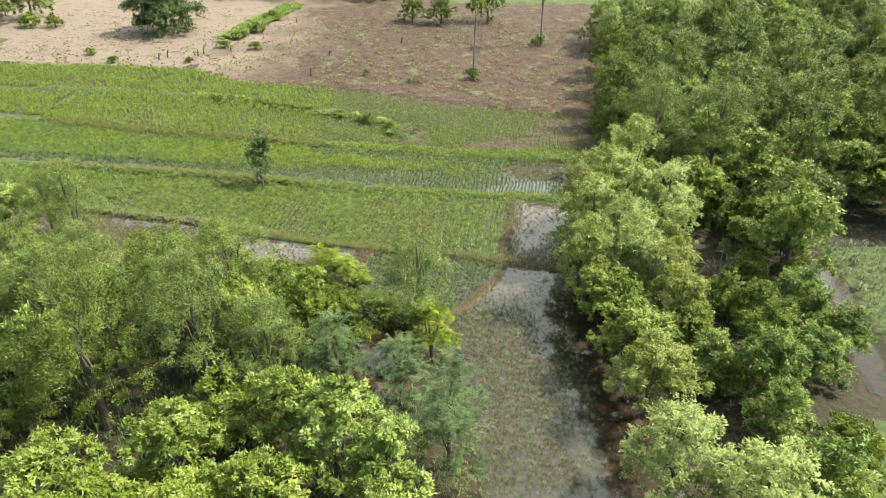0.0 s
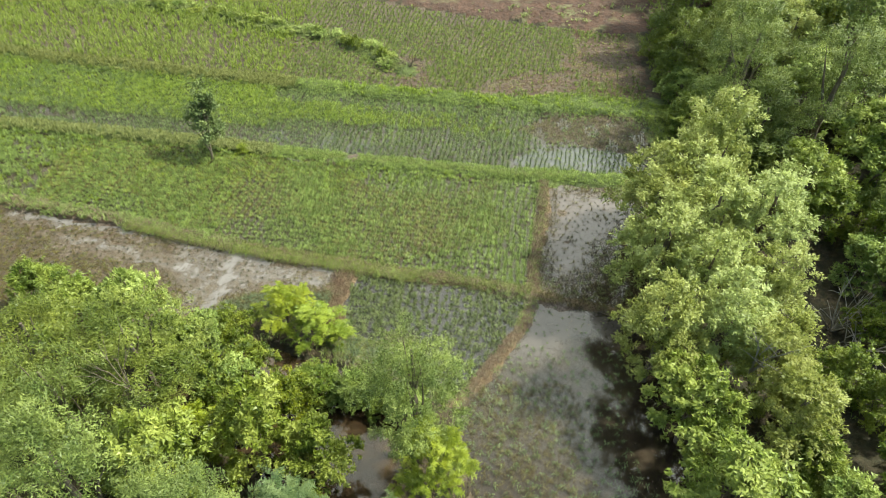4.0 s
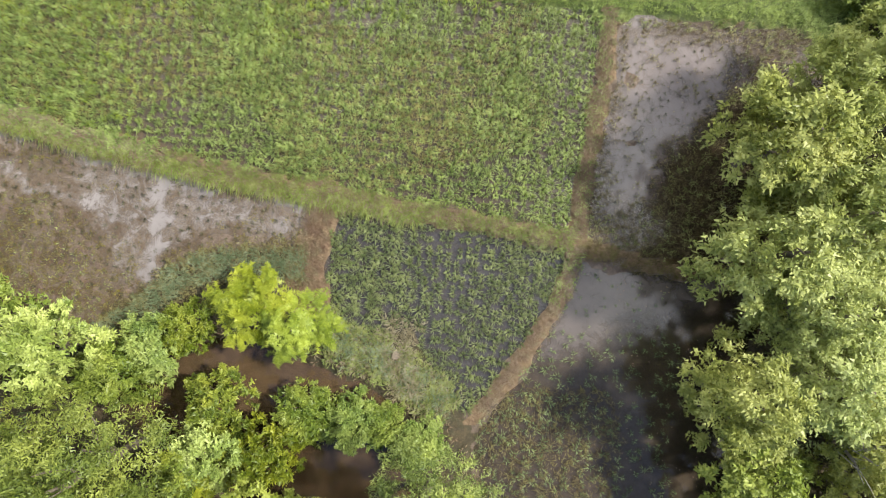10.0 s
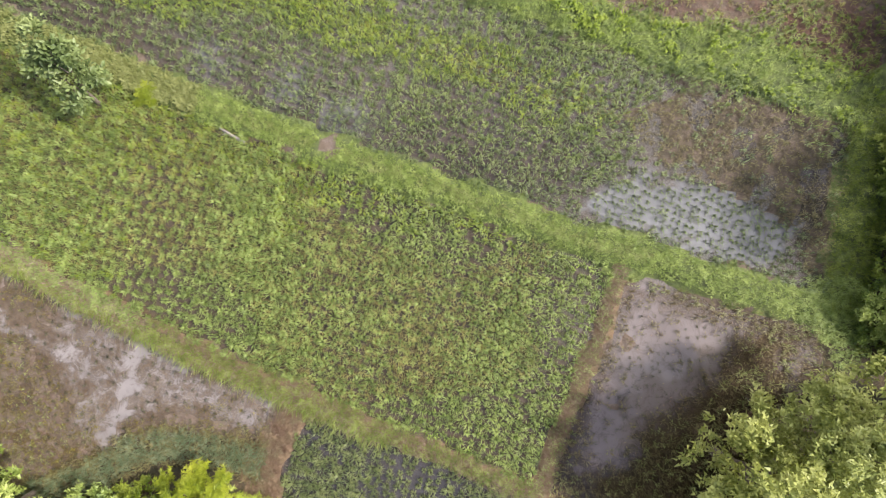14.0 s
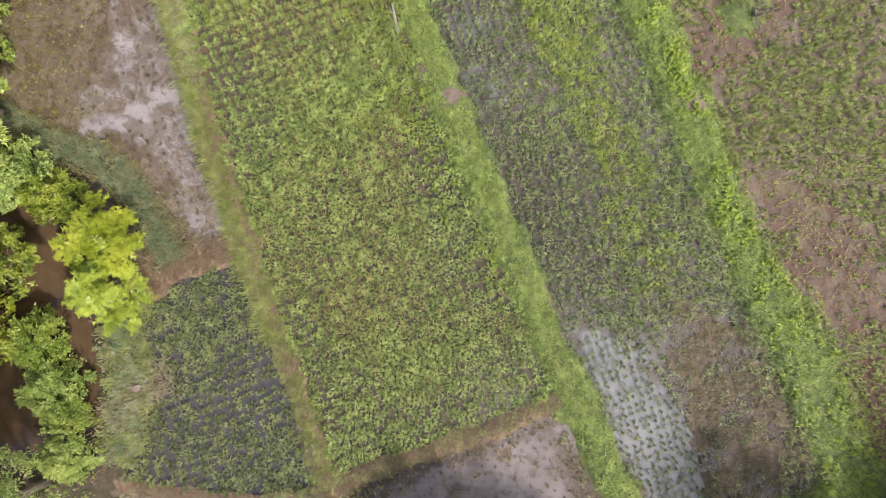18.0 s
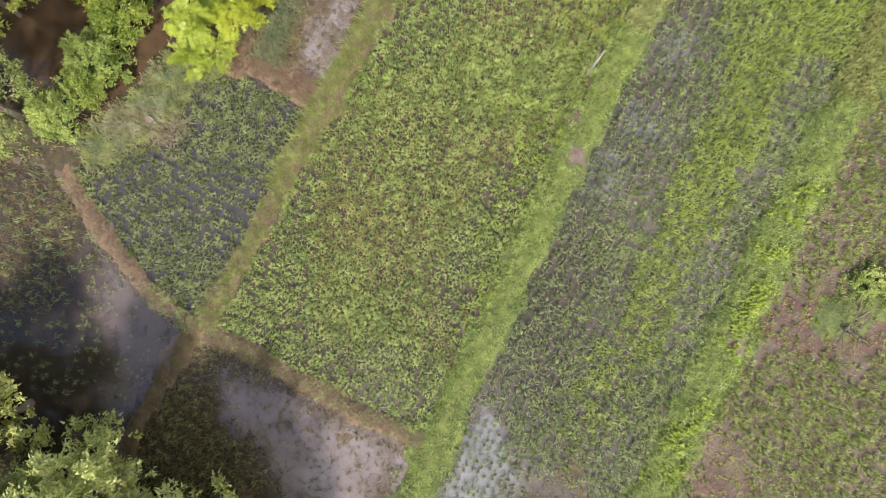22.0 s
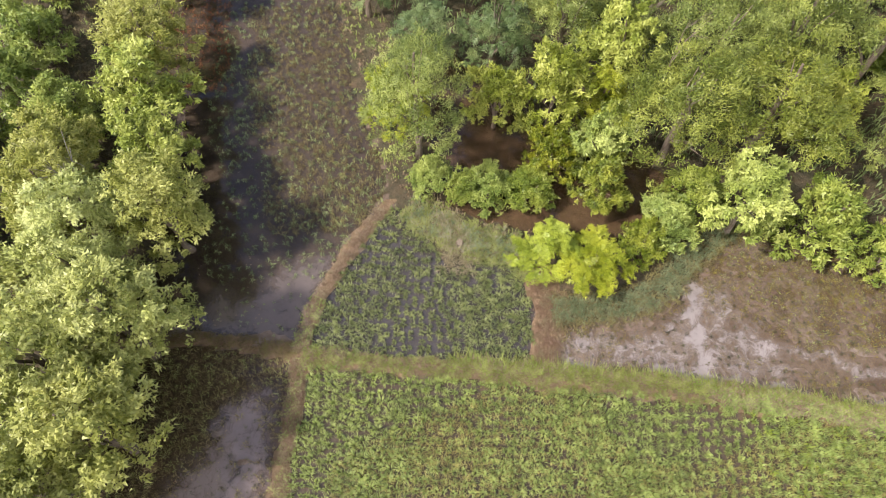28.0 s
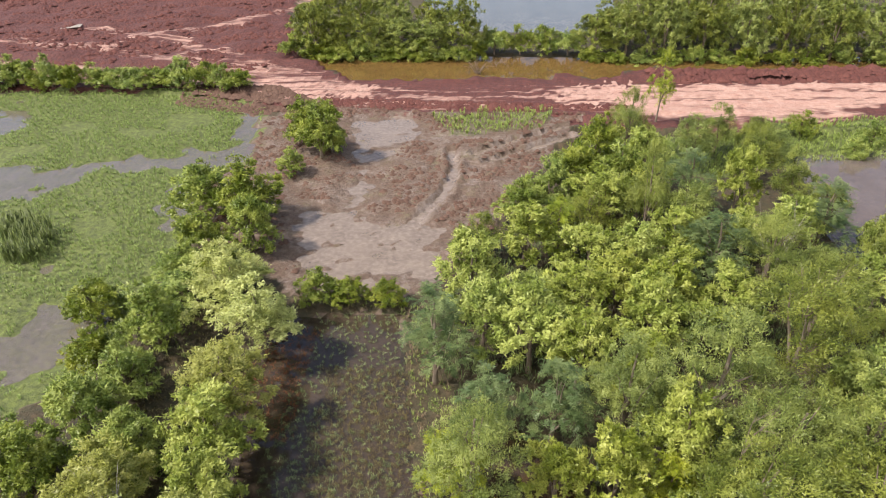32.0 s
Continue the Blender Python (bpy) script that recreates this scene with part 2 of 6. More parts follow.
RED_SOIL = plain_material("red_clods", (0.095, 0.029, 0.023), (0.155, 0.056, 0.042), 0.95, 0.8, 0.02, 12.0)
PALE_BARK = plain_material("pale_bark", (0.38, 0.34, 0.29), (0.28, 0.25, 0.21), 0.85, 2.0, 0.02)
RICE = {
    "rice": leaf_material("rice_blade", (0.095, 0.13, 0.028), (0.26, 0.345, 0.07), (0.39, 0.48, 0.115), 0.3, lumps=3.0),
    "lush": leaf_material("rice_lush_blade", (0.15, 0.215, 0.022), (0.33, 0.44, 0.045), (0.45, 0.54, 0.075), 0.3, lumps=3.0),
    "dusky": leaf_material("rice_dark_blade", (0.065, 0.095, 0.034), (0.21, 0.28, 0.09), (0.33, 0.40, 0.14), 0.3, lumps=3.0),
    "tiller": leaf_material("rice_shoot_blade", (0.085, 0.11, 0.026), (0.22, 0.275, 0.062), (0.33, 0.385, 0.095), 0.3, lumps=3.0),
    "old": leaf_material("yellowing_rice_blade", (0.11, 0.085, 0.024), (0.24, 0.20, 0.048), (0.34, 0.305, 0.07), 0.3, lumps=3.0),
    "field": leaf_material("rice_field_blade", (0.125, 0.165, 0.03), (0.33, 0.415, 0.075), (0.45, 0.52, 0.12), 0.3, lumps=3.0),
    "young": leaf_material("rice_young_blade", (0.075, 0.09, 0.03), (0.22, 0.255, 0.085), (0.32, 0.355, 0.13), 0.3, lumps=3.0),
    "sedge": leaf_material("dying_rice_blade", (0.115, 0.088, 0.04), (0.20, 0.16, 0.065), (0.25, 0.225, 0.08), 0.25, lumps=3.0),
    "grass": leaf_material("bund_grass_blade", (0.155, 0.21, 0.034), (0.29, 0.375, 0.066), (0.40, 0.475, 0.105), 0.3, lumps=3.0),
    "rank": leaf_material("rank_grass_blade", (0.16, 0.185, 0.045), (0.26, 0.29, 0.07), (0.35, 0.37, 0.11), 0.3, lumps=3.0),
    "straw": leaf_material("dry_grass_blade", (0.18, 0.11, 0.07), (0.29, 0.20, 0.13), (0.28, 0.23, 0.13), 0.25, lumps=3.0),
    "marsh": leaf_material("marsh_grass_blade", (0.13, 0.20, 0.045), (0.25, 0.345, 0.085), (0.36, 0.45, 0.14), 0.3, lumps=3.0),
    "bleached": leaf_material("bleached_grass_blade", (0.20, 0.165, 0.09), (0.33, 0.28, 0.16), (0.42, 0.37, 0.24), 0.25, lumps=3.0),
    "rust": leaf_material("rusty_weed_blade", (0.14, 0.05, 0.02), (0.24, 0.09, 0.03), (0.30, 0.14, 0.05), 0.2, lumps=3.0),
    "drowned": leaf_material("drowned_rice_blade", (0.05, 0.05, 0.028), (0.10, 0.10, 0.05), (0.17, 0.165, 0.08), 0.25, lumps=3.0),
    "path": leaf_material("trodden_grass_blade", (0.20, 0.215, 0.06), (0.30, 0.32, 0.095), (0.37, 0.385, 0.13), 0.3, lumps=3.0),
    "blade": leaf_material("blue_grass_blade", (0.13, 0.17, 0.08), (0.21, 0.26, 0.13), (0.29, 0.33, 0.18), 0.3, lumps=3.0),
}
WATER = {
    "grey": water_material("flooded_paddy_water", (0.044, 0.036, 0.028), 0.45, pale=(0.125, 0.104, 0.093)),
    "pool": water_material("pool_water", (0.06, 0.046, 0.034), 0.55),
    "dark": water_material("dark_paddy_water", (0.052, 0.05, 0.05), 0.22),
    "paddy": water_material("rice_paddy_water", (0.082, 0.066, 0.042), 0.35),
    # pale here is reflected sky, painted into the long paddy's water colour
    "band": water_material("long_paddy_water", (0.078, 0.066, 0.052), 0.35, pale=(0.17, 0.168, 0.166)),
    "thin": water_material("thin_marsh_water", (0.19, 0.155, 0.145), 0.45),
    # pale here mixes wet silt with a painted-in sky reflection
    "mud": water_material("drained_paddy_water", (0.135, 0.105, 0.07), 0.75, pale=(0.27, 0.24, 0.225)),
    "silt": water_material("silty_paddy_water", (0.075, 0.052, 0.033), 0.5, pale=(0.18, 0.148, 0.137)),
    "brown": water_material("ditch_water", (0.09, 0.055, 0.03), 0.3),
    "milky": water_material("milky_mud_water", (0.29, 0.235, 0.188), 0.3),
    "canal": water_material("canal_water", (0.16, 0.095, 0.03), 0.1),
    "pond": water_material("pond_water", (0.16, 0.16, 0.15), 0.05),
}


# ---- mesh helpers ----
def mesh_of(name, verts, faces, material):
    me = bpy.data.meshes.new(name)
    me.from_pydata(verts, [], faces)
    me.materials.append(material)
    me.update()
    return me


def fast_mesh(name, verts, loops, sizes, material, smooth=False):
    """A mesh from arrays: vertices, the corners of all faces in a row, and each face's number of corners."""
    me = bpy.data.meshes.new(name)
    me.vertices.add(len(verts))
    me.vertices.foreach_set("co", np.ascontiguousarray(verts, np.float32).ravel())
    me.loops.add(len(loops))
    me.loops.foreach_set("vertex_index", np.ascontiguousarray(loops, np.int32))
    me.polygons.add(len(sizes))
    starts = np.concatenate([[0], np.cumsum(sizes)[:-1]]).astype(np.int32)
    me.polygons.foreach_set("loop_start", starts)
    me.polygons.foreach_set("loop_total", np.asarray(sizes, np.int32))
    if smooth:
        me.polygons.foreach_set("use_smooth", np.ones(len(sizes), bool))
    me.update(calc_edges=True)
    me.validate()
    me.materials.append(material)
    return me


def part(name, me, parent, label=""):
    ob = new(name, me)
    ob.parent = parent
    return tagged(ob, label) if label else ob


def inside(poly, x, y):
    """Which of the points lie in the polygon."""
    hit = np.zeros(np.shape(x), bool)
    for (x0, y0), (x1, y1) in zip(poly, poly[1:] + poly[:1]):
        if y0 != y1:
            hit ^= ((y0 > y) != (y1 > y)) & (x < (x1 - x0) * (y - y0) / (y1 - y0) + x0)
    return hit


def away(line, x, y):
    """The distance from a broken line, and how far along it the nearest place lies."""
    best, along, done = np.full(np.shape(x), 1e9), np.zeros(np.shape(x)), 0.0
    for (x0, y0), (x1, y1) in zip(line, line[1:]):
        dx, dy = x1 - x0, y1 - y0
        n = math.hypot(dx, dy)
        u = np.clip(((x - x0) * dx + (y - y0) * dy) / (n * n), 0, 1)
        d = np.hypot(x - x0 - u * dx, y - y0 - u * dy)
        along = np.where(d < best, done + u * n, along)
        best = np.minimum(best, d)
        done += n
    return best, along


def waves(x, y, size, seed):
    """Smooth unevenness, about -1 to 1, of lumps of that size."""
    r = np.random.RandomState(seed)
    s = np.zeros(np.shape(x))
    for k in range(10):
        a, f, p = r.uniform(0, 6.28), r.uniform(0.6, 2.2) * 6.28 / size / 2, r.uniform(0, 6.28)
        s = s + np.sin((x * math.cos(a) + y * math.sin(a)) * f + p)
    return s / 3.2


def resample(line, step):
    pts = []
    for (x0, y0), (x1, y1) in zip(line, line[1:]):
        n = max(1, int(math.hypot(x1 - x0, y1 - y0) / step))
        pts += [(x0 + (x1 - x0) * i / n, y0 + (y1 - y0) * i / n) for i in range(n)]
    return pts + [line[-1]]


# ---- plan ----
LOWER = [(-60, 13), (-45, 10), (-28, 6.5), (-20, 4.8), (-16.2, 3.7), (-12.2, 2.7), (-8.7, 2.05), (-5.4, 1.4), (-2.8, 0.9), (-0.2, 0.4)]
UPPER = [(-62, 19), (-36, 14.2), (-30, 13.3), (-23, 12.4), (-17.7, 11.6), (-13.8, 10.9), (-9.9, 10.25), (-6.5, 9.85), (-3.7, 9.45),
         (-0.5, 9.0), (2, 8.85), (5, 8.5), (8.4, 8.3)]
SECOND = [(-64, 29), (-41, 24), (-30.7, 21.3), (-19.7, 19.3), (-11, 17.9), (-8.2, 17.3), (-5, 17.0), (-2.4, 16.5), (0.7, 16.1), (3.6, 16.25), (6.0, 15.7), (8.4, 15.4)]
THIRD = [(-66, 35), (-46, 32.5), (-34, 31), (-24, 29), (-17, 26.2), (-12, 24.7), (-9.5, 22.5), (-7, 20.3)]
EASTBUND = [(-0.1, 0.5), (0.3, 3.4), (0.8, 5.7), (1.1, 8.4)]
CURVED = [(-0.1, 0.2), (-0.3, -0.6), (-0.9, -1.9), (-1.7, -3.1), (-2.7, -4.5), (-3.4, -5.3)]
SOUTHBUND = [(-0.1, 0.2), (1.7, -0.35), (3.9, -0.7), (6.5, -1.0)]
WESTBUND = [(-8.5, 2.0), (-8.9, 0.6), (-9.0, -0.6), (-8.9, -1.8)]
FARWEST = [(-42, 25), (-41, 31)]
FARCROSS = [(-36, 33), (-33.6, 37.3)]
EASTEDGE = [(8.6, 8.2), (8.7, 16)]
DRY_EDGE = [(-70, 43), (-51, 41.6), (-39, 40), (-33, 40.3), (-25.5, 35), (-14, 32.8), (-3.6, 28.7), (6.1, 26.2), (9.0, 25.5)]
DRY_FIELD = DRY_EDGE + [(14, 26), (22, 45), (28, 74), (-4, 77), (-80, 120)]
PADDY_MAIN = LOWER[:] + [(-0.1, 0.5), (1.1, 8.4)] + UPPER[9::-1]
PADDY_BAND = UPPER[:] + [(8.4, 15.6)] + SECOND[9::-1]
PADDY_UPPER = SECOND[:] + [(8.6, 25.4)] + [(6, 26.0), (-3.6, 28.5), (-14, 32.5), (-25.5, 34.8), (-33, 40), (-51, 41), (-70, 42.5)]
PADDY_SMALL = [(-0.3, 0.2), (-3.4, 1.1), (-8.3, 2.0), (-8.8, -0.3), (-8.7, -1.7), (-7.6, -2.8), (-5.6, -2.6), (-4.9, -4.2), (-4.4, -5.2), (-3.4, -5.3), (-1.7, -3.1), (-0.5, -1.2)]
PADDY_MUD = LOWER[:7] + [(-8.9, 1.5), (-9.3, 0.0), (-11.6, 0.1), (-13.3, -0.3), (-14.9, -1.8), (-17.5, -3.1), (-19.3, -2.0), (-22.3, -1.2), (-30, 1), (-60, 6)]
PADDY_EAST = [(-0.1, 0.4), (0.3, 3.4), (0.8, 5.7), (1.1, 8.1), (5.0, 7.9), (7.9, 7.6), (8.7, 5.8), (8.0, 3.5), (6.8, -0.8), (3.9, -0.6), (1.7, -0.3)]
PADDY_FLOODED = [(0.0, 0.1), (1.7, -0.5), (3.9, -0.8), (6.5, -1.1), (5.2, -4), (4.6, -8), (5.0, -13), (6.0, -17), (4.5, -20.4), (1.5, -21), (-1.2, -21), (-2, -16.5), (-2.6, -11),
                 (-3.6, -7), (-3.4, -5.3), (-1.7, -3.1), (-0.4, -0.9)]
DITCH = [(-13.5, -3.0), (-11.5, -2.8), (-9.5, -3.6), (-7.5, -4.2), (-6.0, -5.2), (-5.4, -9), (-7, -13), (-10, -9), (-13, -7), (-16, -5)]
MARSH = [(13.5, -14), (24, -10), (60, -18), (66, -56), (22, -56.5), (14, -52), (12.4, -42), (14.5, -35), (12.5, -30)]
MUDFLAT = [(14, -50), (9, -54.5), (-1, -51), (-16, -51), (-9, -36), (-5, -26), (-1.5, -22.3), (4.5, -22.3), (8.5, -26), (12.5, -30), (14.5, -36), (12.2, -42)]
POOLS = [[(5.5, -48.4), (3.6, -50.8), (-0.6, -50.9), (-2.1, -46.2), (0.9, -43.5), (1.5, -40.3), (1.6, -36), (2.4, -32.0), (3.6, -33), (3.6, -39.2), (4.8, -41.9)],
         [(7.1, -30.7), (5.5, -32.8), (2.2, -32.4), (0.5, -31.4), (-3.2, -31.2), (-4.2, -27.8), (-3.6, -23.4), (-0.5, -23.0), (4.5, -23.6), (6.0, -27.5)]]
FURROWS = [[(-1.3, -30.4), (-3.5, -35.1), (-4.1, -39.4), (-3.8, -42.6)], [(-5.7, -42.1), (-8.6, -44.5), (-14.4, -48.4)], [(-6.6, -40.5), (-9.9, -42.8), (-14.0, -45.9)]]
WET = [[(-26, 5.4), (-20.5, 4.5), (-17.8, 3.95), (-15.8, 3.2), (-14.1, 2.7), (-12.2, 2.3)], [(-14.0, 2.6), (-14.3, 1.2), (-14.4, -0.8)], [(-23, 3.6), (-19.2, 2.7), (-17.7, 2.2), (-16.1, 1.4), (-14.5, 1.1)], [(-10.7, 2.1), (-9.5, 1.75)]]
MUD_PINK = [(-14.0, 2.3), (-9.6, 1.7), (-9.4, 0.5), (-12.6, 0.6), (-14.0, 0.3)]
MUD_POOL = [(-17.2, 3.2), (-13.8, 2.6), (-13.7, 0.4), (-14.2, -0.7), (-15.8, -1.1), (-16.4, 0.4)]
EAST_PALE = [(1.5, 7.6), (5.5, 7.2), (5.1, 5.5), (4.1, 4.2), (2.9, 3.2), (2.6, 1.7), (0.9, 1.4), (0.9, 3.4)]
EAST_SPOTS = [(2.1, 8.0), (2.7, 8.05), (7.4, 6.2), (7.5, 5.5), (7.8, 6.7)]
FLOOD_PALE = [(-0.5, 0.1), (0.9, -0.2), (2.2, -0.6), (3.6, -0.9), (4.0, -1.7), (3.0, -2.4), (1.9, -1.9), (0.9, -2.7), (0.2, -3.3), (-1.5, -3.4), (-0.6, -1.3)]
MARSH_CHANNEL = [[(27.7, -32.2), (24.1, -37.2), (17.1, -39.0), (12.0, -39.6), (12.4, -49.2), (16.9, -53.2), (15.6, -49.1), (14.0, -42.6), (19.2, -41.8), (25.3, -40.2), (36, -37.5), (50, -42), (50, -36)],
                 [(16.8, -35.4), (15.5, -36.4), (14.0, -30.9), (15.3, -29.6)], [(20, -10), (16, -16), (14, -20), (17, -21.5), (20, -19.5), (26, -16)], [(40.5, -53), (35.5, -51.3), (34.0, -46.4), (37, -45)]]
BARE = [(-9.6, 10.2), (-9.4, 10.4), (-5.0, 17.2), (-0.7, 17.0), (-10.6, 9.65), (-10.9, 9.5)]
SILTED = [(0.0, 13.4), (1.8, 14.6), (4.1, 14.9), (8.6, 14.8), (8.7, 9.6), (7.2, 9.2), (6.7, 10.6), (5.2, 11.3), (3.8, 11.6), (2.0, 11.9)]
PURPLE = [[(-2.2, 17.6), (-1.4, 18.8), (-0.6, 19.6), (1.8, 20.0), (4.9, 19.4), (4.4, 17.8), (2.0, 17.2), (0, 17.0)], [(-6.9, 17.6), (-8.0, 20.0), (-7.5, 21.9), (-6.1, 22.3), (-5.2, 20.0), (-5.5, 17.7)], [(3, 20), (9, 18), (9, 25), (5, 25)]]
ASH = [(-10.7, 40.8), (-6.1, 40.9), (-25.5, 40.7), (-17.4, 43.9), (-40.7, 49.3), (-47.5, 49.2), (-36.5, 47.0), (-44.0, 46.0), (-8.6, 45.6), (-50.5, 46.2), (-33.0, 50.5)]
SCRUB = [(-16, -47), (-24, -45.5), (-34, -49), (-48, -49.5), (-48, -43), (-31, -41.5), (-24, -38), (-15, -41)]
VERGE = [(-1.7, -50.3), (-13.2, -51.6), (-11.7, -47.6), (-3.8, -45.4)]
LANES = [[(42.3, -80), (30.5, -74.3), (21.5, -68.3), (12.4, -61.3), (6, -57.2)], [(37, -76), (26, -84), (20, -93), (18, -110)], [(60, -76), (40, -72), (28, -67), (18, -63), (9.4, -58)]]
ROAD = [(70, -62), (48, -62.5), (20, -59.5), (8, -56), (-3, -54.6), (-17, -55.5), (-30, -56.5), (-46, -57), (-75, -58)]
RED_LAND = [(8, -52), (16, -58.3), (22, -58.5), (80, -59), (80, -125), (24, -125), (19, -85), (14.5, -70), (7, -60.5), (-20, -62.5), (-30, -65.5), (-80, -66), (-80, -50), (-45, -47.5), (-22, -46.5), (-14, -48.5), (-16, -51)]
CANAL = [(15, -68.8), (6.3, -60), (-3.6, -59.4), (-15.4, -60.5), (-22, -63), (-30, -66), (-52, -66.5), (-85, -67), (-85, -73), (-30, -70), (-12, -70), (13, -71)]
POND = [(4, -118), (0, -92), (-4.5, -82), (-21, -80), (-27, -92), (-30, -118)]
SIDE_WATER = [(-40, -44), (-31.5, -42.5), (-28.5, -30), (-28.5, -20), (-50, -14), (-60, -44)]
EAST_WATER = [(19.4, 3.6), (19.9, 0.0), (19.6, -3.0), (18.6, -7.2), (17.4, -11.4), (16.4, -11.0), (17.3, -7.0), (18.3, -3.0), (18.6, 0.2), (18.3, 3.2)]
EAST_VERGE = [(19.8, 2.5), (19.8, -3.5), (18.2, -11.5), (30, -13), (32, 2)]
# where bright sky reflection is painted into the long paddy's water
SHEEN_STRIP = [(-0.6, 9.9), (0.1, 10.9), (0.9, 11.6), (2.4, 11.5), (3.8, 11.6), (5.2, 11.3), (6.6, 10.6), (6.4, 9.3), (5.1, 9.1), (2.7, 9.5), (0.5, 9.6)]

BUNDS = [(LOWER, 0.36, 0.13), (UPPER, 0.58, 0.2), (SECOND, 0.7, 0.2), (THIRD, 0.7, 0.25), (EASTBUND, 0.3, 0.12), (CURVED, 0.28, 0.13), (SOUTHBUND, 0.3, 0.06),
         (WESTBUND, 0.5, 0.1), (FARWEST, 0.5, 0.15), (FARCROSS, 0.5, 0.15), (EASTEDGE, 0.8, 0.2)]


def wetness(lines, x, y, half):
    """How near the lowest, wettest lines of a drained field lie: 1 on them, 0 far off."""
    w = np.zeros(np.shape(x))
    for line in lines:
        w = np.maximum(w, np.exp(-(away(line, x, y)[0] / half) ** 2))
    return w


def shore(poly, x, y, soft):
    """1 well inside the polygon, 0 well outside, with a sloping edge."""
    d = away(poly + poly[:1], x, y)[0]
    return np.clip(0.5 + np.where(inside(poly, x, y), d, -d) / (2 * soft), 0, 1)


def ground_height(x, y):
    x, y = np.asarray(x, float), np.asarray(y, float)
    x, y = x + 0.06 * waves(x, y, 0.8, 35) + 0.06 * waves(x, y, 2.2, 36), y + 0.06 * waves(x, y, 0.8, 37) + 0.06 * waves(x, y, 2.2, 38)
    z = 0.05 + 0.05 * waves(x, y, 3.0, 1)
    bed = -0.07 + 0.02 * waves(x, y, 1.2, 2)
    for poly in (PADDY_MAIN, PADDY_BAND, PADDY_SMALL, PADDY_FLOODED):
        z = np.where(inside(poly, x, y), bed, z)
    shallow = inside(PADDY_FLOODED, x, y) * np.clip((y + 2.0 + 0.45 * x) / 1.2, 0, 1)
    z = z + shallow * 0.04
    z = np.where(inside(SILTED, x, y), 0.004 + 0.016 * waves(x, y, 1.5, 39), z)
    z = np.where(inside(PADDY_UPPER, x, y), 0.02 + 0.03 * waves(x, y, 2.0, 3), z)
    z = np.where(inside(PADDY_MUD, x, y), 0.012 - 0.05 * wetness(WET, x, y, 0.5) - 0.03 * shore(MUD_PINK, x, y, 0.4) - 0.03 * shore(MUD_POOL, x, y, 0.4) + 0.018 * waves(x, y, 1.7, 4) + 0.012 * waves(x, y, 0.6, 5), z)
    z = np.where(inside(PADDY_EAST, x, y), -0.034 + 0.016 * waves(x, y, 1.6, 6) + 0.01 * waves(x, y, 0.6, 7), z)
    z = np.where(inside(DITCH, x, y), -0.14 + 0.05 * waves(x, y, 2.0, 8), z)
    z = np.where(inside(MARSH, x, y), 0.07 + 0.03 * waves(x, y, 7.0, 9) + 0.025 * waves(x, y, 2.0, 10), z)
    for poly in MARSH_CHANNEL:
        s = shore(poly, x + 0.5 * waves(x, y, 2.5, 18), y + 0.8 * waves(x, y, 3.0, 19), 0.9)
        z = z * (1 - s) + s * (-0.05 + 0.05 * waves(x, y, 1.6, 20))
    z = np.where(inside(MUDFLAT, x, y), 0.22 + 0.07 * waves(x, y, 3.5, 11) + 0.06 * waves(x, y, 1.3, 12), z)
    for line in FURROWS:
        d, s = away(line, x, y)
        z = np.where(d < 0.9, 0.36 - 0.36 * (d < 0.42) + 0.05 * waves(x, y, 0.9, 12), z)
    for poly in POOLS:
        s = shore(poly, x + 0.35 * waves(x, y, 1.6, 18), y + 0.5 * waves(x, y, 2.0, 19), 1.2)
        z = z * (1 - s) + s * (-0.04 + 0.06 * waves(x, y, 1.9, 21) + 0.045 * waves(x, y, 0.8, 22))
    for poly, deep in ((CANAL, -0.5), (POND, -0.5), (SIDE_WATER, -0.3), (EAST_WATER, -0.2)):
        z = np.where(inside(poly, x, y), deep, z)
    for line, half, tall in BUNDS:
        d, s = away(line, x, y)
        wide = half * (1 + 0.18 * np.sin(s * 1.7) + 0.12 * np.sin(s * 4.1 + 1))
        if line is SECOND:
            wide = wide * np.where(x > 0, 1.0 + 0.8 * np.clip(x / 3, 0, 1), 1.0)
        up = tall * np.clip(1.25 - (d / wide) ** 2, 0, 1) + 0.02 * waves(x, y, 0.5, 13)
        z = np.where(d < wide * 1.12, np.maximum(z, up), z)
    d, s = away(ROAD, x, y)
    z = np.where(d < 4.5, np.maximum(z, 0.35 + 0.05 * np.sin(d * 5) + 0.05 * waves(x, y, 2.5, 14)), z)
    heap = inside(RED_LAND, x, y) & (d >= 4.5)
    z = np.where(heap, 0.45 + 0.22 * waves(x, y, 5.0, 15) + 0.12 * waves(x, y, 1.5, 16), z)
    z = np.where(inside(DRY_FIELD, x, y), 0.22 + 0.06 * waves(x, y, 1.3, 17), z)
    return z


def axis(dense, plain, far):
    (d0, d1, ds), (p0, p1, ps) = dense, plain
    a = np.concatenate([np.arange(p0, d0, ps), np.arange(d0, d1, ds), np.arange(d1, p1, ps)])
    return np.concatenate([[-f for f in far[::-1]], a, far])


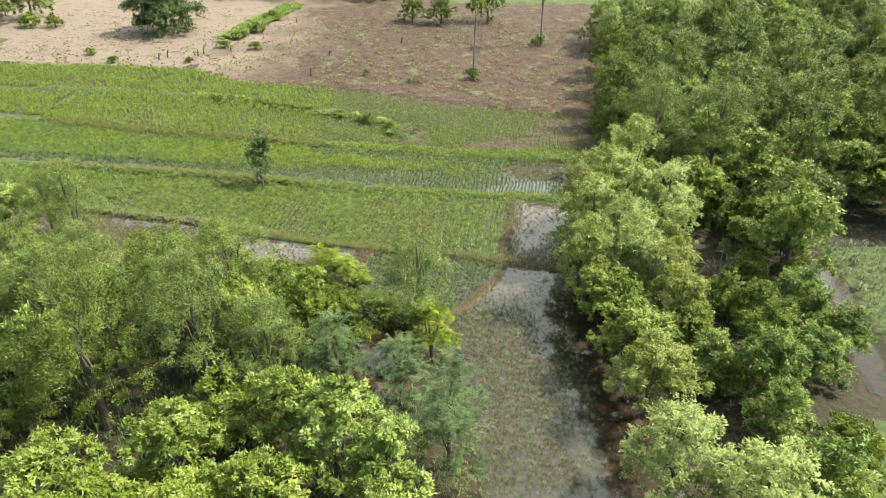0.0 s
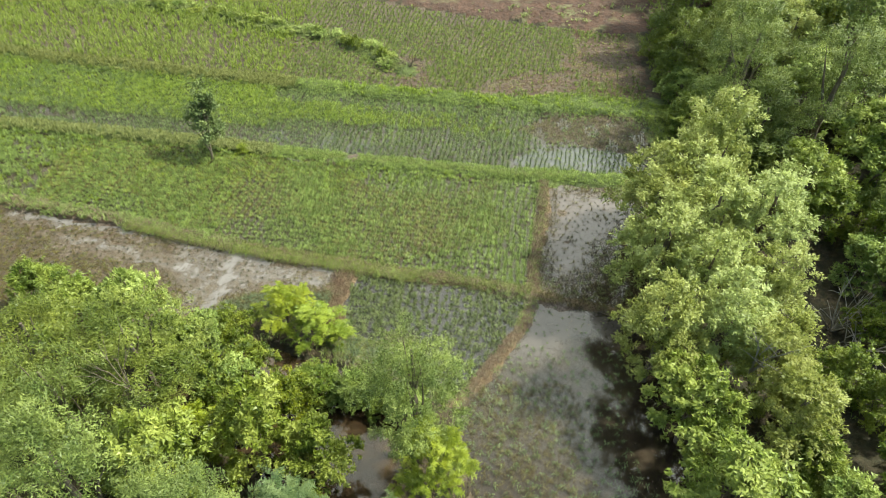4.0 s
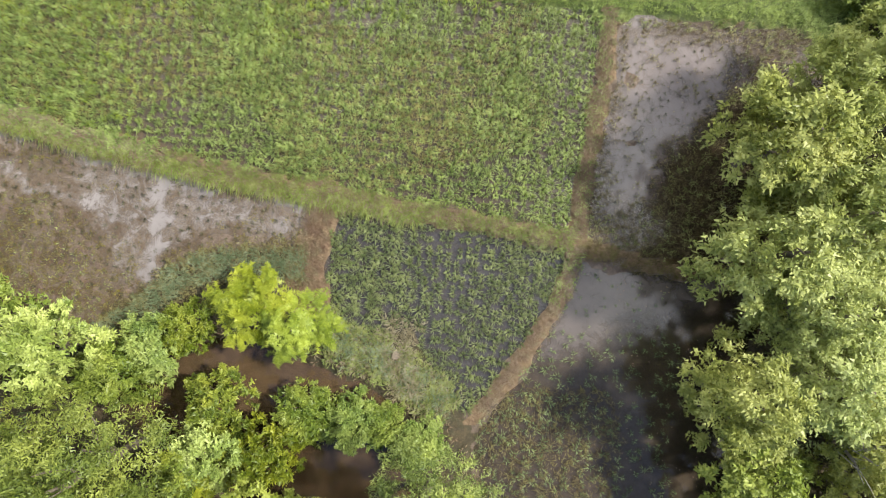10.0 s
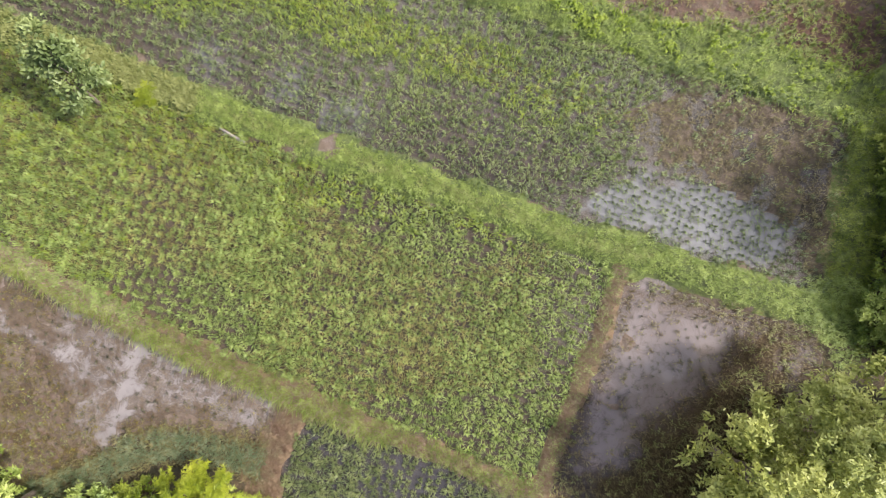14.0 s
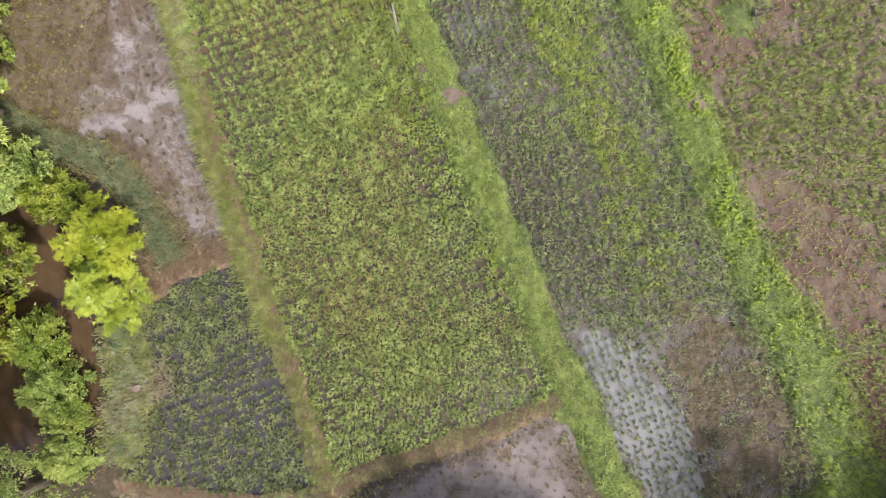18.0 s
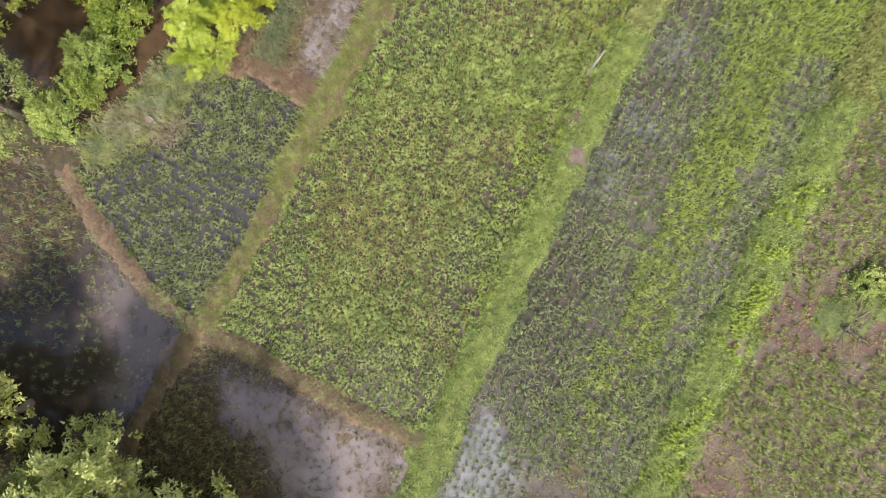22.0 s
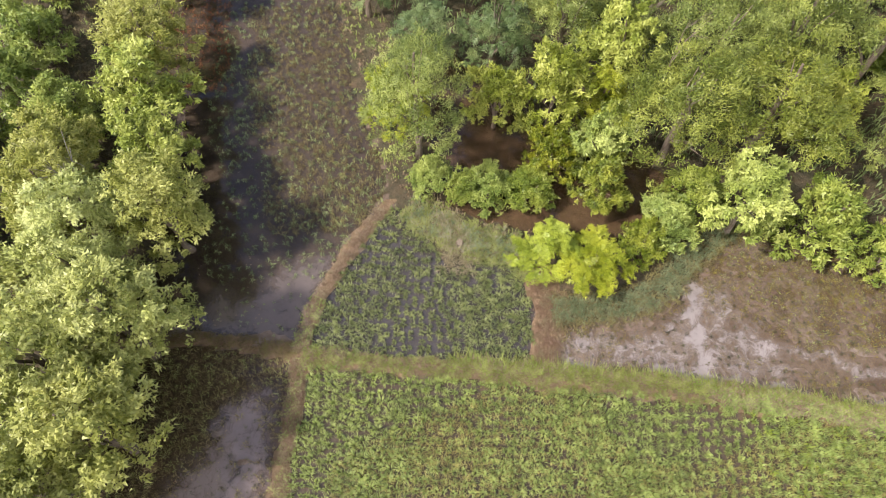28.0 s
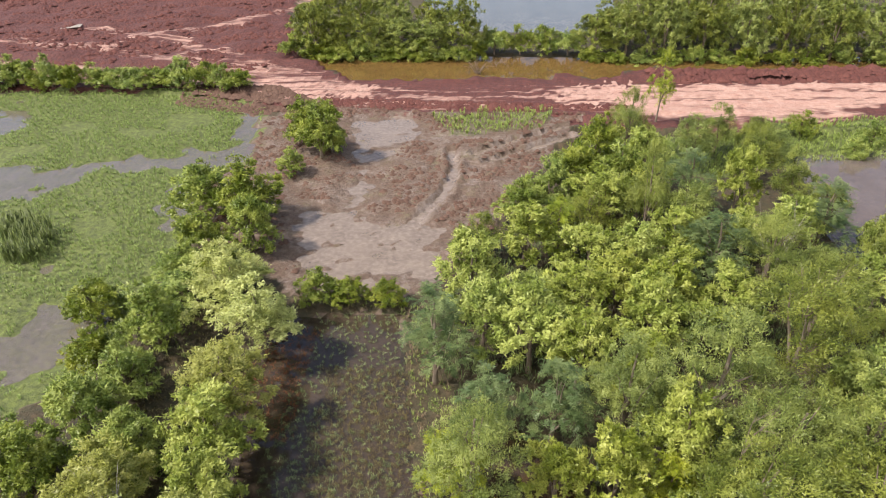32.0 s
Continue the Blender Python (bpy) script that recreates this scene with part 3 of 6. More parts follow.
def build_ground():
    xs = axis((-22, 12, 0.26), (-75, 70, 0.75), [100, 160, 400, 1500])
    ys = np.concatenate([[-1500, -400, -200, -140], np.arange(-125, -60, 1.0), np.arange(-60, -53, 0.45), np.arange(-53, -22, 0.29), np.arange(-22, -8, 0.45), np.arange(-8, 20, 0.24), np.arange(20, 45, 0.5), np.arange(45, 95, 1.4),
                         [110, 160, 400, 1500]])
    gx, gy = np.meshgrid(xs, ys)
    gz = ground_height(gx, gy)
    nx, ny = len(xs), len(ys)
    i = np.arange(nx * ny).reshape(ny, nx)
    quads = np.stack([i[:-1, :-1], i[:-1, 1:], i[1:, 1:], i[1:, :-1]], -1).reshape(-1)
    me = fast_mesh("ground", np.stack([gx, gy, gz], -1).reshape(-1, 3), quads, np.full((nx - 1) * (ny - 1), 4), EARTH, True)
    x0, y0 = gx.ravel(), gy.ravel()
    near = np.clip(1.6 - np.abs(x0 + 5) / 40 - np.abs(y0 - 5) / 60, 0.25, 1)
    x = x0 + (0.10 * waves(x0, y0, 0.9, 31) + 0.14 * waves(x0, y0, 2.4, 32)) / near
    y = y0 + (0.10 * waves(x0, y0, 0.9, 33) + 0.14 * waves(x0, y0, 2.4, 34)) / near
    soil, sward = np.zeros((len(x), 4)), np.zeros((len(x), 4))
    for poly in (PADDY_MAIN, PADDY_BAND, PADDY_UPPER, PADDY_SMALL, PADDY_FLOODED, MARSH, MUDFLAT, SIDE_WATER, EAST_WATER):
        soil[inside(poly, x, y), 0] = 1
    soil[inside(DRY_FIELD, x, y) | inside(MUDFLAT, x, y), 1] = 1
    soil[inside(MUDFLAT, x, y), 1] = 0.62
    soil[inside(RED_LAND, x, y), 2] = 1
    d, s = away(ROAD, x, y)
    soil[:, 2] = np.where(d < 5, 1, soil[:, 2])
    soil[:, 3] = np.where(d < 3.4, 0.55 + 0.3 * np.sin(d * 4.2) * (d < 2.8) - 0.25 * (np.abs(x + 5) < 9) + 0.3 * np.clip((-12 - x) / 8, 0, 1), 0)
    d2, s2 = away([(-21, -53.2), (-27, -51), (-38, -53.3)], x, y)
    soil[:, 3] = np.maximum(soil[:, 3], np.clip(1.0 - d2 / 5.5, 0, 0.8) * (y > -60))
    for line in LANES:
        d, s = away(line, x, y)
        soil[:, 3] = np.where(d < 1.6, np.maximum(soil[:, 3], 0.62 - 0.2 * np.abs(d - 0.8)), soil[:, 3])
    for line in FURROWS:
        d, s = away(line, x, y)
        sward[:, 2] = np.where(d < 0.5, 1.0, sward[:, 2])
    for mx, my in ASH:
        sward[:, 2] = np.where(np.hypot(x - mx, (y - my) * 1.2) < 0.9, 0.62, sward[:, 2])
    soil[inside(PADDY_UPPER, x, y) & inside([(4.8, 16), (9, 16), (9, 26), (4.8, 26)], x, y), 1] = 0.7
    weak = inside(SILTED, x, y)
    # mud mixed towards dark litter, painting in the shade of the trees beside it
    sward[weak, 2], soil[weak, 1], soil[weak, 0] = 0.0, 0.25, 0.5
    for poly in PURPLE:
        soil[inside(poly, x, y), 1] = 0.5
    for poly in (SCRUB, VERGE, EAST_VERGE):
        sward[inside(poly, x, y), 1] = 0.7
    grassy = [(UPPER, 0.75), (SECOND, 0.9), (THIRD, 0.9), (FARWEST, 0.7), (FARCROSS, 0.7), (EASTEDGE, 1.0)]
    for line, half in grassy:
        d, s = away(line, x, y)
        sward[:, 1] = np.where(d < half, 1, sward[:, 1])
    for line, half in ((LOWER, 0.42), (EASTBUND, 0.4), (CURVED, 0.36), (SOUTHBUND, 0.35), (WESTBUND, 0.75)):
        d, s = away(line, x, y)
        sward[:, 0] = np.where(d < half, 1, sward[:, 0])
    mudden = inside(PADDY_MUD, x, y)
    soil[mudden, 0], soil[mudden, 1] = 1, 0.42
    sward[mudden, 2] = (0.32 + 0.4 * wetness(WET, x, y, 0.8) + 0.3 * shore(MUD_PINK, x, y, 0.5))[mudden]
    silty = inside(PADDY_EAST, x, y)
    soil[silty, 0] = 1
    sward[silty, 2] = 0.2 + 0.5 * shore(EAST_PALE, x, y, 0.5)[silty]
    shoal = inside(PADDY_FLOODED, x, y)
    sward[shoal, 2] = np.clip(0.9 + (y + 1.4 + 0.35 * x) * 0.4, 0.2, 0.95)[shoal]
    sward[inside(MUDFLAT, x, y), 2] = np.maximum(sward[inside(MUDFLAT, x, y), 2], 0.55)
    sward[inside(MARSH, x, y), 1] = 0.75
    far = ((y > 74) & (x > -4)) | inside([(-80, 42), (-57, 41.6), (-59, 52), (-80, 50)], x, y)
    sward[:, 1] = np.where(far, 0.8, sward[:, 1])
    for bx, by in BARE:
        near = np.hypot(x - bx, y - by) < 0.34
        sward[near, 1], sward[near, 2] = 0, 0.8
    sward[:, 3] = np.clip((-12 - x) / 22, 0, 1) * (y > 26)
    for nm, val in (("soil", soil), ("sward", sward)):
        att = me.color_attributes.new(nm, "FLOAT_COLOR", "POINT")
        att.data.foreach_set("color", val.astype(np.float32).ravel())
    return tagged(new("ground", me), "muddy farmland ground with raised earth bunds and red soil", "ground", kind="structure")


build_ground()


def water(poly, kind, label, z=0.0, name="water"):
    turn = sum(a[0] * b[1] - b[0] * a[1] for a, b in zip(poly, poly[1:] + poly[:1]))
    poly = poly if turn > 0 else poly[::-1]
    me = mesh_of(name, [(x, y, 0) for x, y in poly], [tuple(range(len(poly)))], WATER[kind])
    ob = new(name, me)
    ob.location.z = z
    ob.visible_shadow = False
    return tagged(ob, label, "water", kind="structure")


def silt_sheen_water(poly, kind, label, z, silt, step=0.3):
    """A water sheet over a paddy, with a layer that says where pale silt or painted sky reflection lies in it."""
    px, py = [p[0] for p in poly], [p[1] for p in poly]
    xs, ys = np.arange(min(px) - step, max(px) + 2 * step, step), np.arange(min(py) - step, max(py) + 2 * step, step)
    gx, gy = np.meshgrid(xs, ys)
    cx, cy = gx[:-1, :-1] + step / 2, gy[:-1, :-1] + step / 2
    keep = (inside(poly, cx, cy) | (away(poly + poly[:1], cx, cy)[0] < 0.16)).ravel()
    i = np.arange(gx.size).reshape(gx.shape)
    quads = np.stack([i[:-1, :-1], i[:-1, 1:], i[1:, 1:], i[1:, :-1]], -1).reshape(-1, 4)[keep]
    used, loops = np.unique(quads, return_inverse=True)
    x, y = gx.ravel()[used], gy.ravel()[used]
    me = fast_mesh("water", np.stack([x, y, np.zeros(len(x))], -1), loops.ravel(), np.full(len(quads), 4), WATER[kind], True)
    layer = np.ones((len(x), 4), np.float32)
    layer[:, :3] = np.clip(silt(x, y), 0, 1)[:, None]
    me.color_attributes.new("silt", "FLOAT_COLOR", "POINT").data.foreach_set("color", layer.ravel())
    ob = new("water", me)
    ob.location.z = z
    ob.visible_shadow = False
    return tagged(ob, label, "water", kind="structure")


def wander(x, y):
    return x + 0.16 * waves(x, y, 0.7, 131) + 0.2 * waves(x, y, 1.9, 132), y + 0.16 * waves(x, y, 0.7, 133) + 0.2 * waves(x, y, 1.9, 134)


def spots(places, x, y, half):
    return np.max([np.exp(-(np.hypot(x - a, y - b) / half) ** 2) for a, b in places], axis=0)


silt_sheen_water(PADDY_FLOODED, "grey", "still grey water flooding a rice paddy", 0.0, lambda x, y: 0.9 * shore(FLOOD_PALE, x, y, 0.6))
water(PADDY_SMALL, "dark", "dark shallow water in a small rice paddy", 0.002)
water(PADDY_MAIN, "paddy", "shallow water between rice plants in the main paddy", 0.001)
# the layer marks the strip whose sky reflection is painted as pale colour
silt_sheen_water(PADDY_BAND, "band", "shallow water between rice plants in a long paddy", -0.001,
             lambda x, y: np.maximum(shore(SHEEN_STRIP, *wander(x, y), 0.35), 0.5 * spots([(-11.0, 12.2), (-9.2, 11.4), (-14, 12.6)], x, y, 1.1)))
# pale lines and patches: wet silt, whitened further by painted sky reflection
silt_sheen_water(PADDY_MUD, "mud", "thin milky water over pale mud", 0.003,
             lambda x, y: np.maximum(np.maximum(0.95 * wetness(WET[:2] + WET[3:], *wander(x, y), 0.36), 0.7 * wetness(WET[2:3], *wander(x, y), 0.26)), np.maximum(0.58 * shore(MUD_PINK, *wander(x, y), 0.5), 0.46 * shore(MUD_POOL, *wander(x, y), 0.5))), 0.2)
silt_sheen_water(PADDY_EAST, "silt", "shallow brown water over a muddy paddy", -0.002, lambda x, y: np.maximum(0.85 * shore(EAST_PALE, x, y, 0.5), spots(EAST_SPOTS, x, y, 0.35)))
water(DITCH, "brown", "brown ditch water under the trees", -0.004)
water(MARSH, "thin", "grey puddles between marsh grass", 0.0)
water(MUDFLAT, "milky", "milky brown puddles on churned mud", 0.02)
water(CANAL, "canal", "ochre brown canal water beside the red road", 0.0)
water(POND, "pond", "calm pond reflecting a bright cloudy sky", 0.0)
water(SIDE_WATER, "thin", "shallow grey water beside the trees", 0.0)
water(EAST_WATER, "pool", "grey water pool behind the tree row", 0.0)


# ---- rice and grass ----
def blades(name, base, n_each, tall, spread, width, material, seed, label, category, droop=0.5, tilt=(0.0, 0.0), parent=None):
    """Tufts of bent blades at the places in base (x, y, z, size), as one mesh."""
    r = np.random.RandomState(seed)
    n = len(base)
    if n == 0:
        return None
    b = np.repeat(base, n_each, axis=0)
    m = len(b)
    a = r.uniform(0, 2 * np.pi, m)
    reach = spread * r.uniform(0.35, 1.0, m) * b[:, 3]
    rise = tall * r.uniform(0.6, 1.0, m) * b[:, 3]
    dx, dy = np.cos(a), np.sin(a)
    w = width * r.uniform(0.7, 1.2, m)
    sx, sy = -dy * w, dx * w
    x0, y0, z0 = b[:, 0] + dx * 0.02, b[:, 1] + dy * 0.02, b[:, 2] - 0.02
    x1, y1, z1 = b[:, 0] + dx * reach * 0.5, b[:, 1] + dy * reach * 0.5, b[:, 2] + rise
    x2 = b[:, 0] + dx * reach + tilt[0] * reach
    y2 = b[:, 1] + dy * reach + tilt[1] * reach
    z2 = b[:, 2] + rise * (1 - droop * r.uniform(0.4, 1.2, m))
    v = np.stack([np.stack([x0, y0, z0], -1), np.stack([x1 + sx, y1 + sy, z1], -1), np.stack([x2, y2, z2], -1), np.stack([x1 - sx, y1 - sy, z1], -1)], 1)
    k = np.arange(m)[:, None] * 4
    loops = np.concatenate([k + np.array([0, 1, 3]), k + np.array([3, 1, 2])], 1).ravel()
    sizes = np.full(2 * m, 3)
    me = fast_mesh(name, v.reshape(-1, 3), loops, sizes, material)
    ob = new(name, me)
    return tagged(ob, label, category, kind="stuff")


def thinned(places, seed, west=-24.0, share=0.4):
    """The places, fewer of them and larger far to the west."""
    r = np.random.RandomState(seed)
    far = places[:, 0] < west
    keep = ~far | (r.uniform(size=len(places)) < share)
    p = places[keep].copy()
    p[:, 3] *= np.where(far[keep], 1.35, 1.0)
    return p


def planted(poly, row, gap, seed, jitter=0.25, keep=1.0, patch=None, size=(0.75, 1.2)):
    """Places in rows along the direction row (degrees) inside a polygon, with gaps."""
    r = np.random.RandomState(seed)
    xs, ys = [p[0] for p in poly], [p[1] for p in poly]
    cx, cy = (min(xs) + max(xs)) / 2, (min(ys) + max(ys)) / 2
    half = max(max(xs) - min(xs), max(ys) - min(ys)) / 2 + 3
    u = np.arange(-half, half, gap)
    gu, gv = np.meshgrid(u, u)
    c, s = math.cos(radians(row)), math.sin(radians(row))
    x, y = cx + gu * c - gv * s, cy + gu * s + gv * c
    bend = 0.15 * waves(x, y, 6.0, seed + 50)
    x = (x + bend + r.normal(0, jitter * gap * 0.5, x.shape)).ravel()
    y = (y + bend + r.normal(0, jitter * gap * 0.5, y.shape)).ravel()
    ok = inside(poly, x, y) & (r.uniform(size=len(x)) < keep)
    if patch is not None:
        ok &= patch(x, y, r)
    x, y = x[ok], y[ok]
    sz = r.uniform(*size, len(x)) * (1 + 0.15 * waves(x, y, 4.0, seed + 51))
    return np.stack([x, y, ground_height(x, y), np.clip(sz, 0.35, 1.6)], -1)


def strewn(line, half, density, seed, size=(0.6, 1.2), stretch=None):
    """Places scattered along a broken line."""
    r = np.random.RandomState(seed)
    pts = []
    for (x0, y0), (x1, y1) in zip(line, line[1:]):
        n = int(math.hypot(x1 - x0, y1 - y0) * 2 * half * density)
        u = r.uniform(0, 1, n)
        q = np.clip(r.uniform(-0.9, 0.9, n) + r.normal(0, 0.1, n), -1.1, 1.1) * half
        L = math.hypot(x1 - x0, y1 - y0)
        h = np.ones(n)
        x = x0 + (x1 - x0) * u
        if stretch is not None:
            h = stretch(x)
        pts.append(np.stack([x - (y1 - y0) / L * q * h, y0 + (y1 - y0) * u + (x1 - x0) / L * q * h], -1))
    p = np.concatenate(pts)
    return np.stack([p[:, 0], p[:, 1], ground_height(p[:, 0], p[:, 1]), r.uniform(*size, len(p))], -1)


def off_bunds(x, y, gap=0.35):
    ok = np.ones(len(x), bool)
    for line, half, tall in BUNDS:
        ok &= away(line, x, y)[0] > half * 0.9
    return ok


main = planted(PADDY_MAIN, -9, 0.30, 11, jitter=0.22, patch=lambda x, y, r: off_bunds(x, y))
main = thinned(main, 1, -26, 0.6)
main[:, 2] = np.maximum(main[:, 2], -0.03)
blades("rice_plants", main, 36, 0.26, 0.25, 0.0088, RICE["rice"], 21, "green rice plants in rows in shallow water", "rice", 0.6)
lush = planted(PADDY_MAIN, -9, 0.27, 12, keep=0.85, patch=lambda x, y, r: off_bunds(x, y) & (((away(UPPER, x, y)[0] < 1.4 + 0.6 * waves(x, y, 3, 60) + np.clip((-6 - x) * 0.3, 0, 1.6)) & (x < -2.5) & (r.uniform(size=len(x)) < 0.75)) | ((x < -15) & (r.uniform(size=len(x)) < 0.4))))
blades("rice_plants", lush, 18, 0.26, 0.23, 0.0092, RICE["lush"], 22, "bright lush rice plants beside the grassy bund", "rice")
old = planted(PADDY_MAIN, -9, 0.155, 68, keep=0.9, jitter=0.8, patch=lambda x, y, r: off_bunds(x, y) & (x > -26) & (x < -1.6 + 0.4 * waves(x, y, 2, 70)) & (waves(x, y, 5, 69) - 0.35 * np.abs(away(UPPER, x, y)[0] - 3.0) > -1.35))
old[:, 2] = 0.01
blades("rice_plants", old, 9, 0.15, 0.24, 0.0088, RICE["old"], 68, "yellowing dead leaves low between the rice plants", "rice", 0.8)
mids = planted(PADDY_MAIN, -9, 0.25, 84, jitter=0.8, patch=lambda x, y, r: off_bunds(x, y) & (r.uniform(size=len(x)) < np.clip(0.2 - x / 12, 0.1, 0.7)))
mids[:, 2] = np.maximum(mids[:, 2], -0.02)
blades("rice_plants", thinned(mids, 4, -26, 0.6), 12, 0.16, 0.24, 0.008, RICE["tiller"], 84, "short olive shoots between the rice plants", "rice", 0.7)
tips = main[(main[:, 0] > -24) & (np.random.RandomState(75).uniform(size=len(main)) < 0.3)]
blades("rice_plants", tips, 14, 0.26, 0.23, 0.0085, RICE["field"], 74, "yellow-green rice plants among darker ones", "rice", 0.6)
broad = planted(PADDY_MAIN, -9, 0.55, 107, jitter=1.5, keep=0.5, patch=lambda x, y, r: off_bunds(x, y) & (x > -20) & (((y < 3.4) & (x > -5)) | (away(EASTBUND, x, y)[0] < 0.8) | (away(UPPER, x, y)[0] < 1.3)), size=(0.5, 1.1))
blades("water_weeds", broad, 8, 0.22, 0.16, 0.026, RICE["lush"], 107, "bright broad-leaved weeds among the rice", "weeds", 0.5)
shoots = planted(PADDY_BAND, -8, 0.25, 85, jitter=0.8, keep=0.85, patch=lambda x, y, r: off_bunds(x, y) & (away(UPPER, x, y)[0] > 2.3 + 0.5 * waves(x, y, 3, 86)) & (x < 1.0))
shoots[:, 2] = np.maximum(shoots[:, 2], -0.02)
blades("rice_plants", thinned(shoots, 5, -26, 0.6), 12, 0.18, 0.24, 0.0085, RICE["rice"], 85, "short green shoots between the rice plants", "rice")
band = planted(PADDY_BAND, -8, 0.31, 13, jitter=0.2, patch=lambda x, y, r: off_bunds(x, y) & ~inside(SILTED, x, y))
band[:, 2] = np.maximum(band[:, 2], -0.03)
band = band[~inside(SHEEN_STRIP, band[:, 0], band[:, 1])]
rows = planted(SHEEN_STRIP, -14, 0.25, 139, jitter=0.25, keep=0.95, patch=lambda x, y, r: off_bunds(x, y), size=(0.6, 1.05))
rows[:, 2] = np.maximum(rows[:, 2], -0.03)
blades("rice_plants", rows, 18, 0.2, 0.22, 0.0095, RICE["dusky"], 139, "small dark rice plants in close rows over water painted pale with sky reflection", "rice", 0.7, (0.5, -0.4))
blades("rice_plants", thinned(band, 2, -26, 0.6), 30, 0.25, 0.24, 0.0088, RICE["dusky"], 23, "dark green rice plants in rows with water between them", "rice", 0.6)
blush = planted(PADDY_BAND, -8, 0.26, 14, patch=lambda x, y, r: off_bunds(x, y) & (((np.abs(away(UPPER, x, y)[0] - 4.4) < 0.9 + 0.3 * waves(x, y, 3, 61)) & (x < -0.5)) | ((x < -15) & (away(UPPER, x, y)[0] > 2.2))) & (r.uniform(size=len(x)) < np.clip(0.3 - x / 12, 0.25, 1)))
blush[:, 2] = np.maximum(blush[:, 2], -0.02)
blades("rice_plants", blush, 18, 0.28, 0.25, 0.0095, RICE["lush"], 24, "dense bright green rice plants in a strip", "rice")
brown = planted(PADDY_BAND, -8, 0.2, 15, jitter=0.7, keep=0.8, patch=lambda x, y, r: off_bunds(x, y) & (np.abs(away(SECOND, x, y)[0] - 2.7) < 0.45 + 0.35 * waves(x, y, 4, 62)) & (x < 1) & (x > -14))
blades("dying_rice_plants", brown, 8, 0.16, 0.22, 0.011, RICE["old"], 25, "brown withered rice plants", "rice")
rotten = planted(SILTED, -8, 0.17, 108, jitter=0.9, keep=0.9, patch=lambda x, y, r: off_bunds(x, y))
blades("dying_rice_plants", rotten, 8, 0.15, 0.2, 0.010, RICE["sedge"], 108, "rotten brown rice plants on silted mud", "rice", 0.7)
sodden = planted(SILTED, -8, 0.26, 109, jitter=0.9, patch=lambda x, y, r: off_bunds(x, y) & (r.uniform(size=len(x)) < np.clip(0.15 + 0.12 * (x - 3) + 0.08 * (12.5 - y) + 0.3 * waves(x, y, 3, 110), 0.05, 0.9)))
blades("rice_plants", sodden, 10, 0.2, 0.22, 0.010, RICE["dusky"], 109, "dull green weeds on silted mud", "rice", 0.6)
bandgreen = planted(PADDY_BAND, -8, 0.3, 76, patch=lambda x, y, r: off_bunds(x, y) & (away(SECOND, x, y)[0] < 2.0 + 0.5 * waves(x, y, 3, 111)) & (r.uniform(size=len(x)) < 0.6))
bandgreen[:, 2] = np.maximum(bandgreen[:, 2], -0.02)
blades("rice_plants", bandgreen, 13, 0.27, 0.22, 0.009, RICE["rice"], 76, "green rice plants along the upper side of a paddy", "rice")


def bare_soil(x, y):
    hit = np.zeros(np.shape(x), bool)
    for poly in PURPLE:
        hit |= inside(poly, x + 0.5 * waves(x, y, 1.2, 112), y + 0.5 * waves(x, y, 1.2, 113))
    return hit


upper = planted(PADDY_UPPER, -10, 0.33, 16, jitter=0.35, patch=lambda x, y, r: off_bunds(x, y) & (r.uniform(size=len(x)) < np.where(bare_soil(x, y), 0.4, 1.0)))
upper[:, 3] *= np.where(bare_soil(upper[:, 0], upper[:, 1]), 0.65, 1.0)
near = upper[:, 0] > -15
blades("rice_plants", upper[near], 30, 0.22, 0.23, 0.009, RICE["rice"], 26, "short rice plants growing on damp soil", "rice", 0.6)
blades("rice_plants", thinned(upper[~near], 3, -18, 0.8), 17, 0.38, 0.24, 0.014, RICE["field"], 126, "bright rice plants growing on damp soil", "rice")
fresh_rows = planted(PADDY_UPPER, -10, 0.36, 127, jitter=0.8, keep=0.6, patch=lambda x, y, r: off_bunds(x, y) & (x < -15) & (waves(x, y, 9.0, 128) > -0.4))
blades("rice_plants", fresh_rows, 10, 0.38, 0.28, 0.016, RICE["lush"], 127, "vivid green rice plants in a far paddy", "rice")
dead = planted(PADDY_UPPER, -10, 0.24, 77, jitter=0.9, keep=0.8, patch=lambda x, y, r: off_bunds(x, y) & (x > -16) & (y < 27))
blades("dying_rice_plants", dead, 7, 0.10, 0.24, 0.011, RICE["old"], 77, "withered leaves low between short rice plants", "rice", 0.8)
sprouts = planted(PADDY_UPPER, -10, 0.25, 34, jitter=0.9, keep=0.85, patch=lambda x, y, r: off_bunds(x, y) & (x > -15) & (x < 6) & (y < 27) & ~bare_soil(x, y))
blades("rice_plants", sprouts, 8, 0.18, 0.22, 0.010, RICE["tiller"], 34, "short green shoots between the rice plants", "rice")
small = planted(PADDY_SMALL, -12, 0.29, 17, jitter=0.35, patch=lambda x, y, r: off_bunds(x, y))
small[:, 2] = np.maximum(small[:, 2], -0.015)
blades("rice_plants", small, 28, 0.17, 0.27, 0.0088, RICE["young"], 27, "thin olive rice plants leaning over dark water", "rice", 0.8)
blades("rice_plants", small, 14, 0.18, 0.25, 0.0085, RICE["dusky"], 33, "thin green rice plants leaning over dark water", "rice", 0.8)
flood = planted(PADDY_FLOODED, -75, 0.34, 18, jitter=0.55, keep=0.85, patch=lambda x, y, r: off_bunds(x, y) & ((y < -2.6) | (r.uniform(size=len(x)) < 0.6)) & (x < 3.2 + 0.4 * waves(x, y, 3, 63)))
flood[:, 2] = np.maximum(flood[:, 2], -0.03)
flood[:, 3] *= np.where(flood[:, 1] > -2.6, 0.4, 0.9)
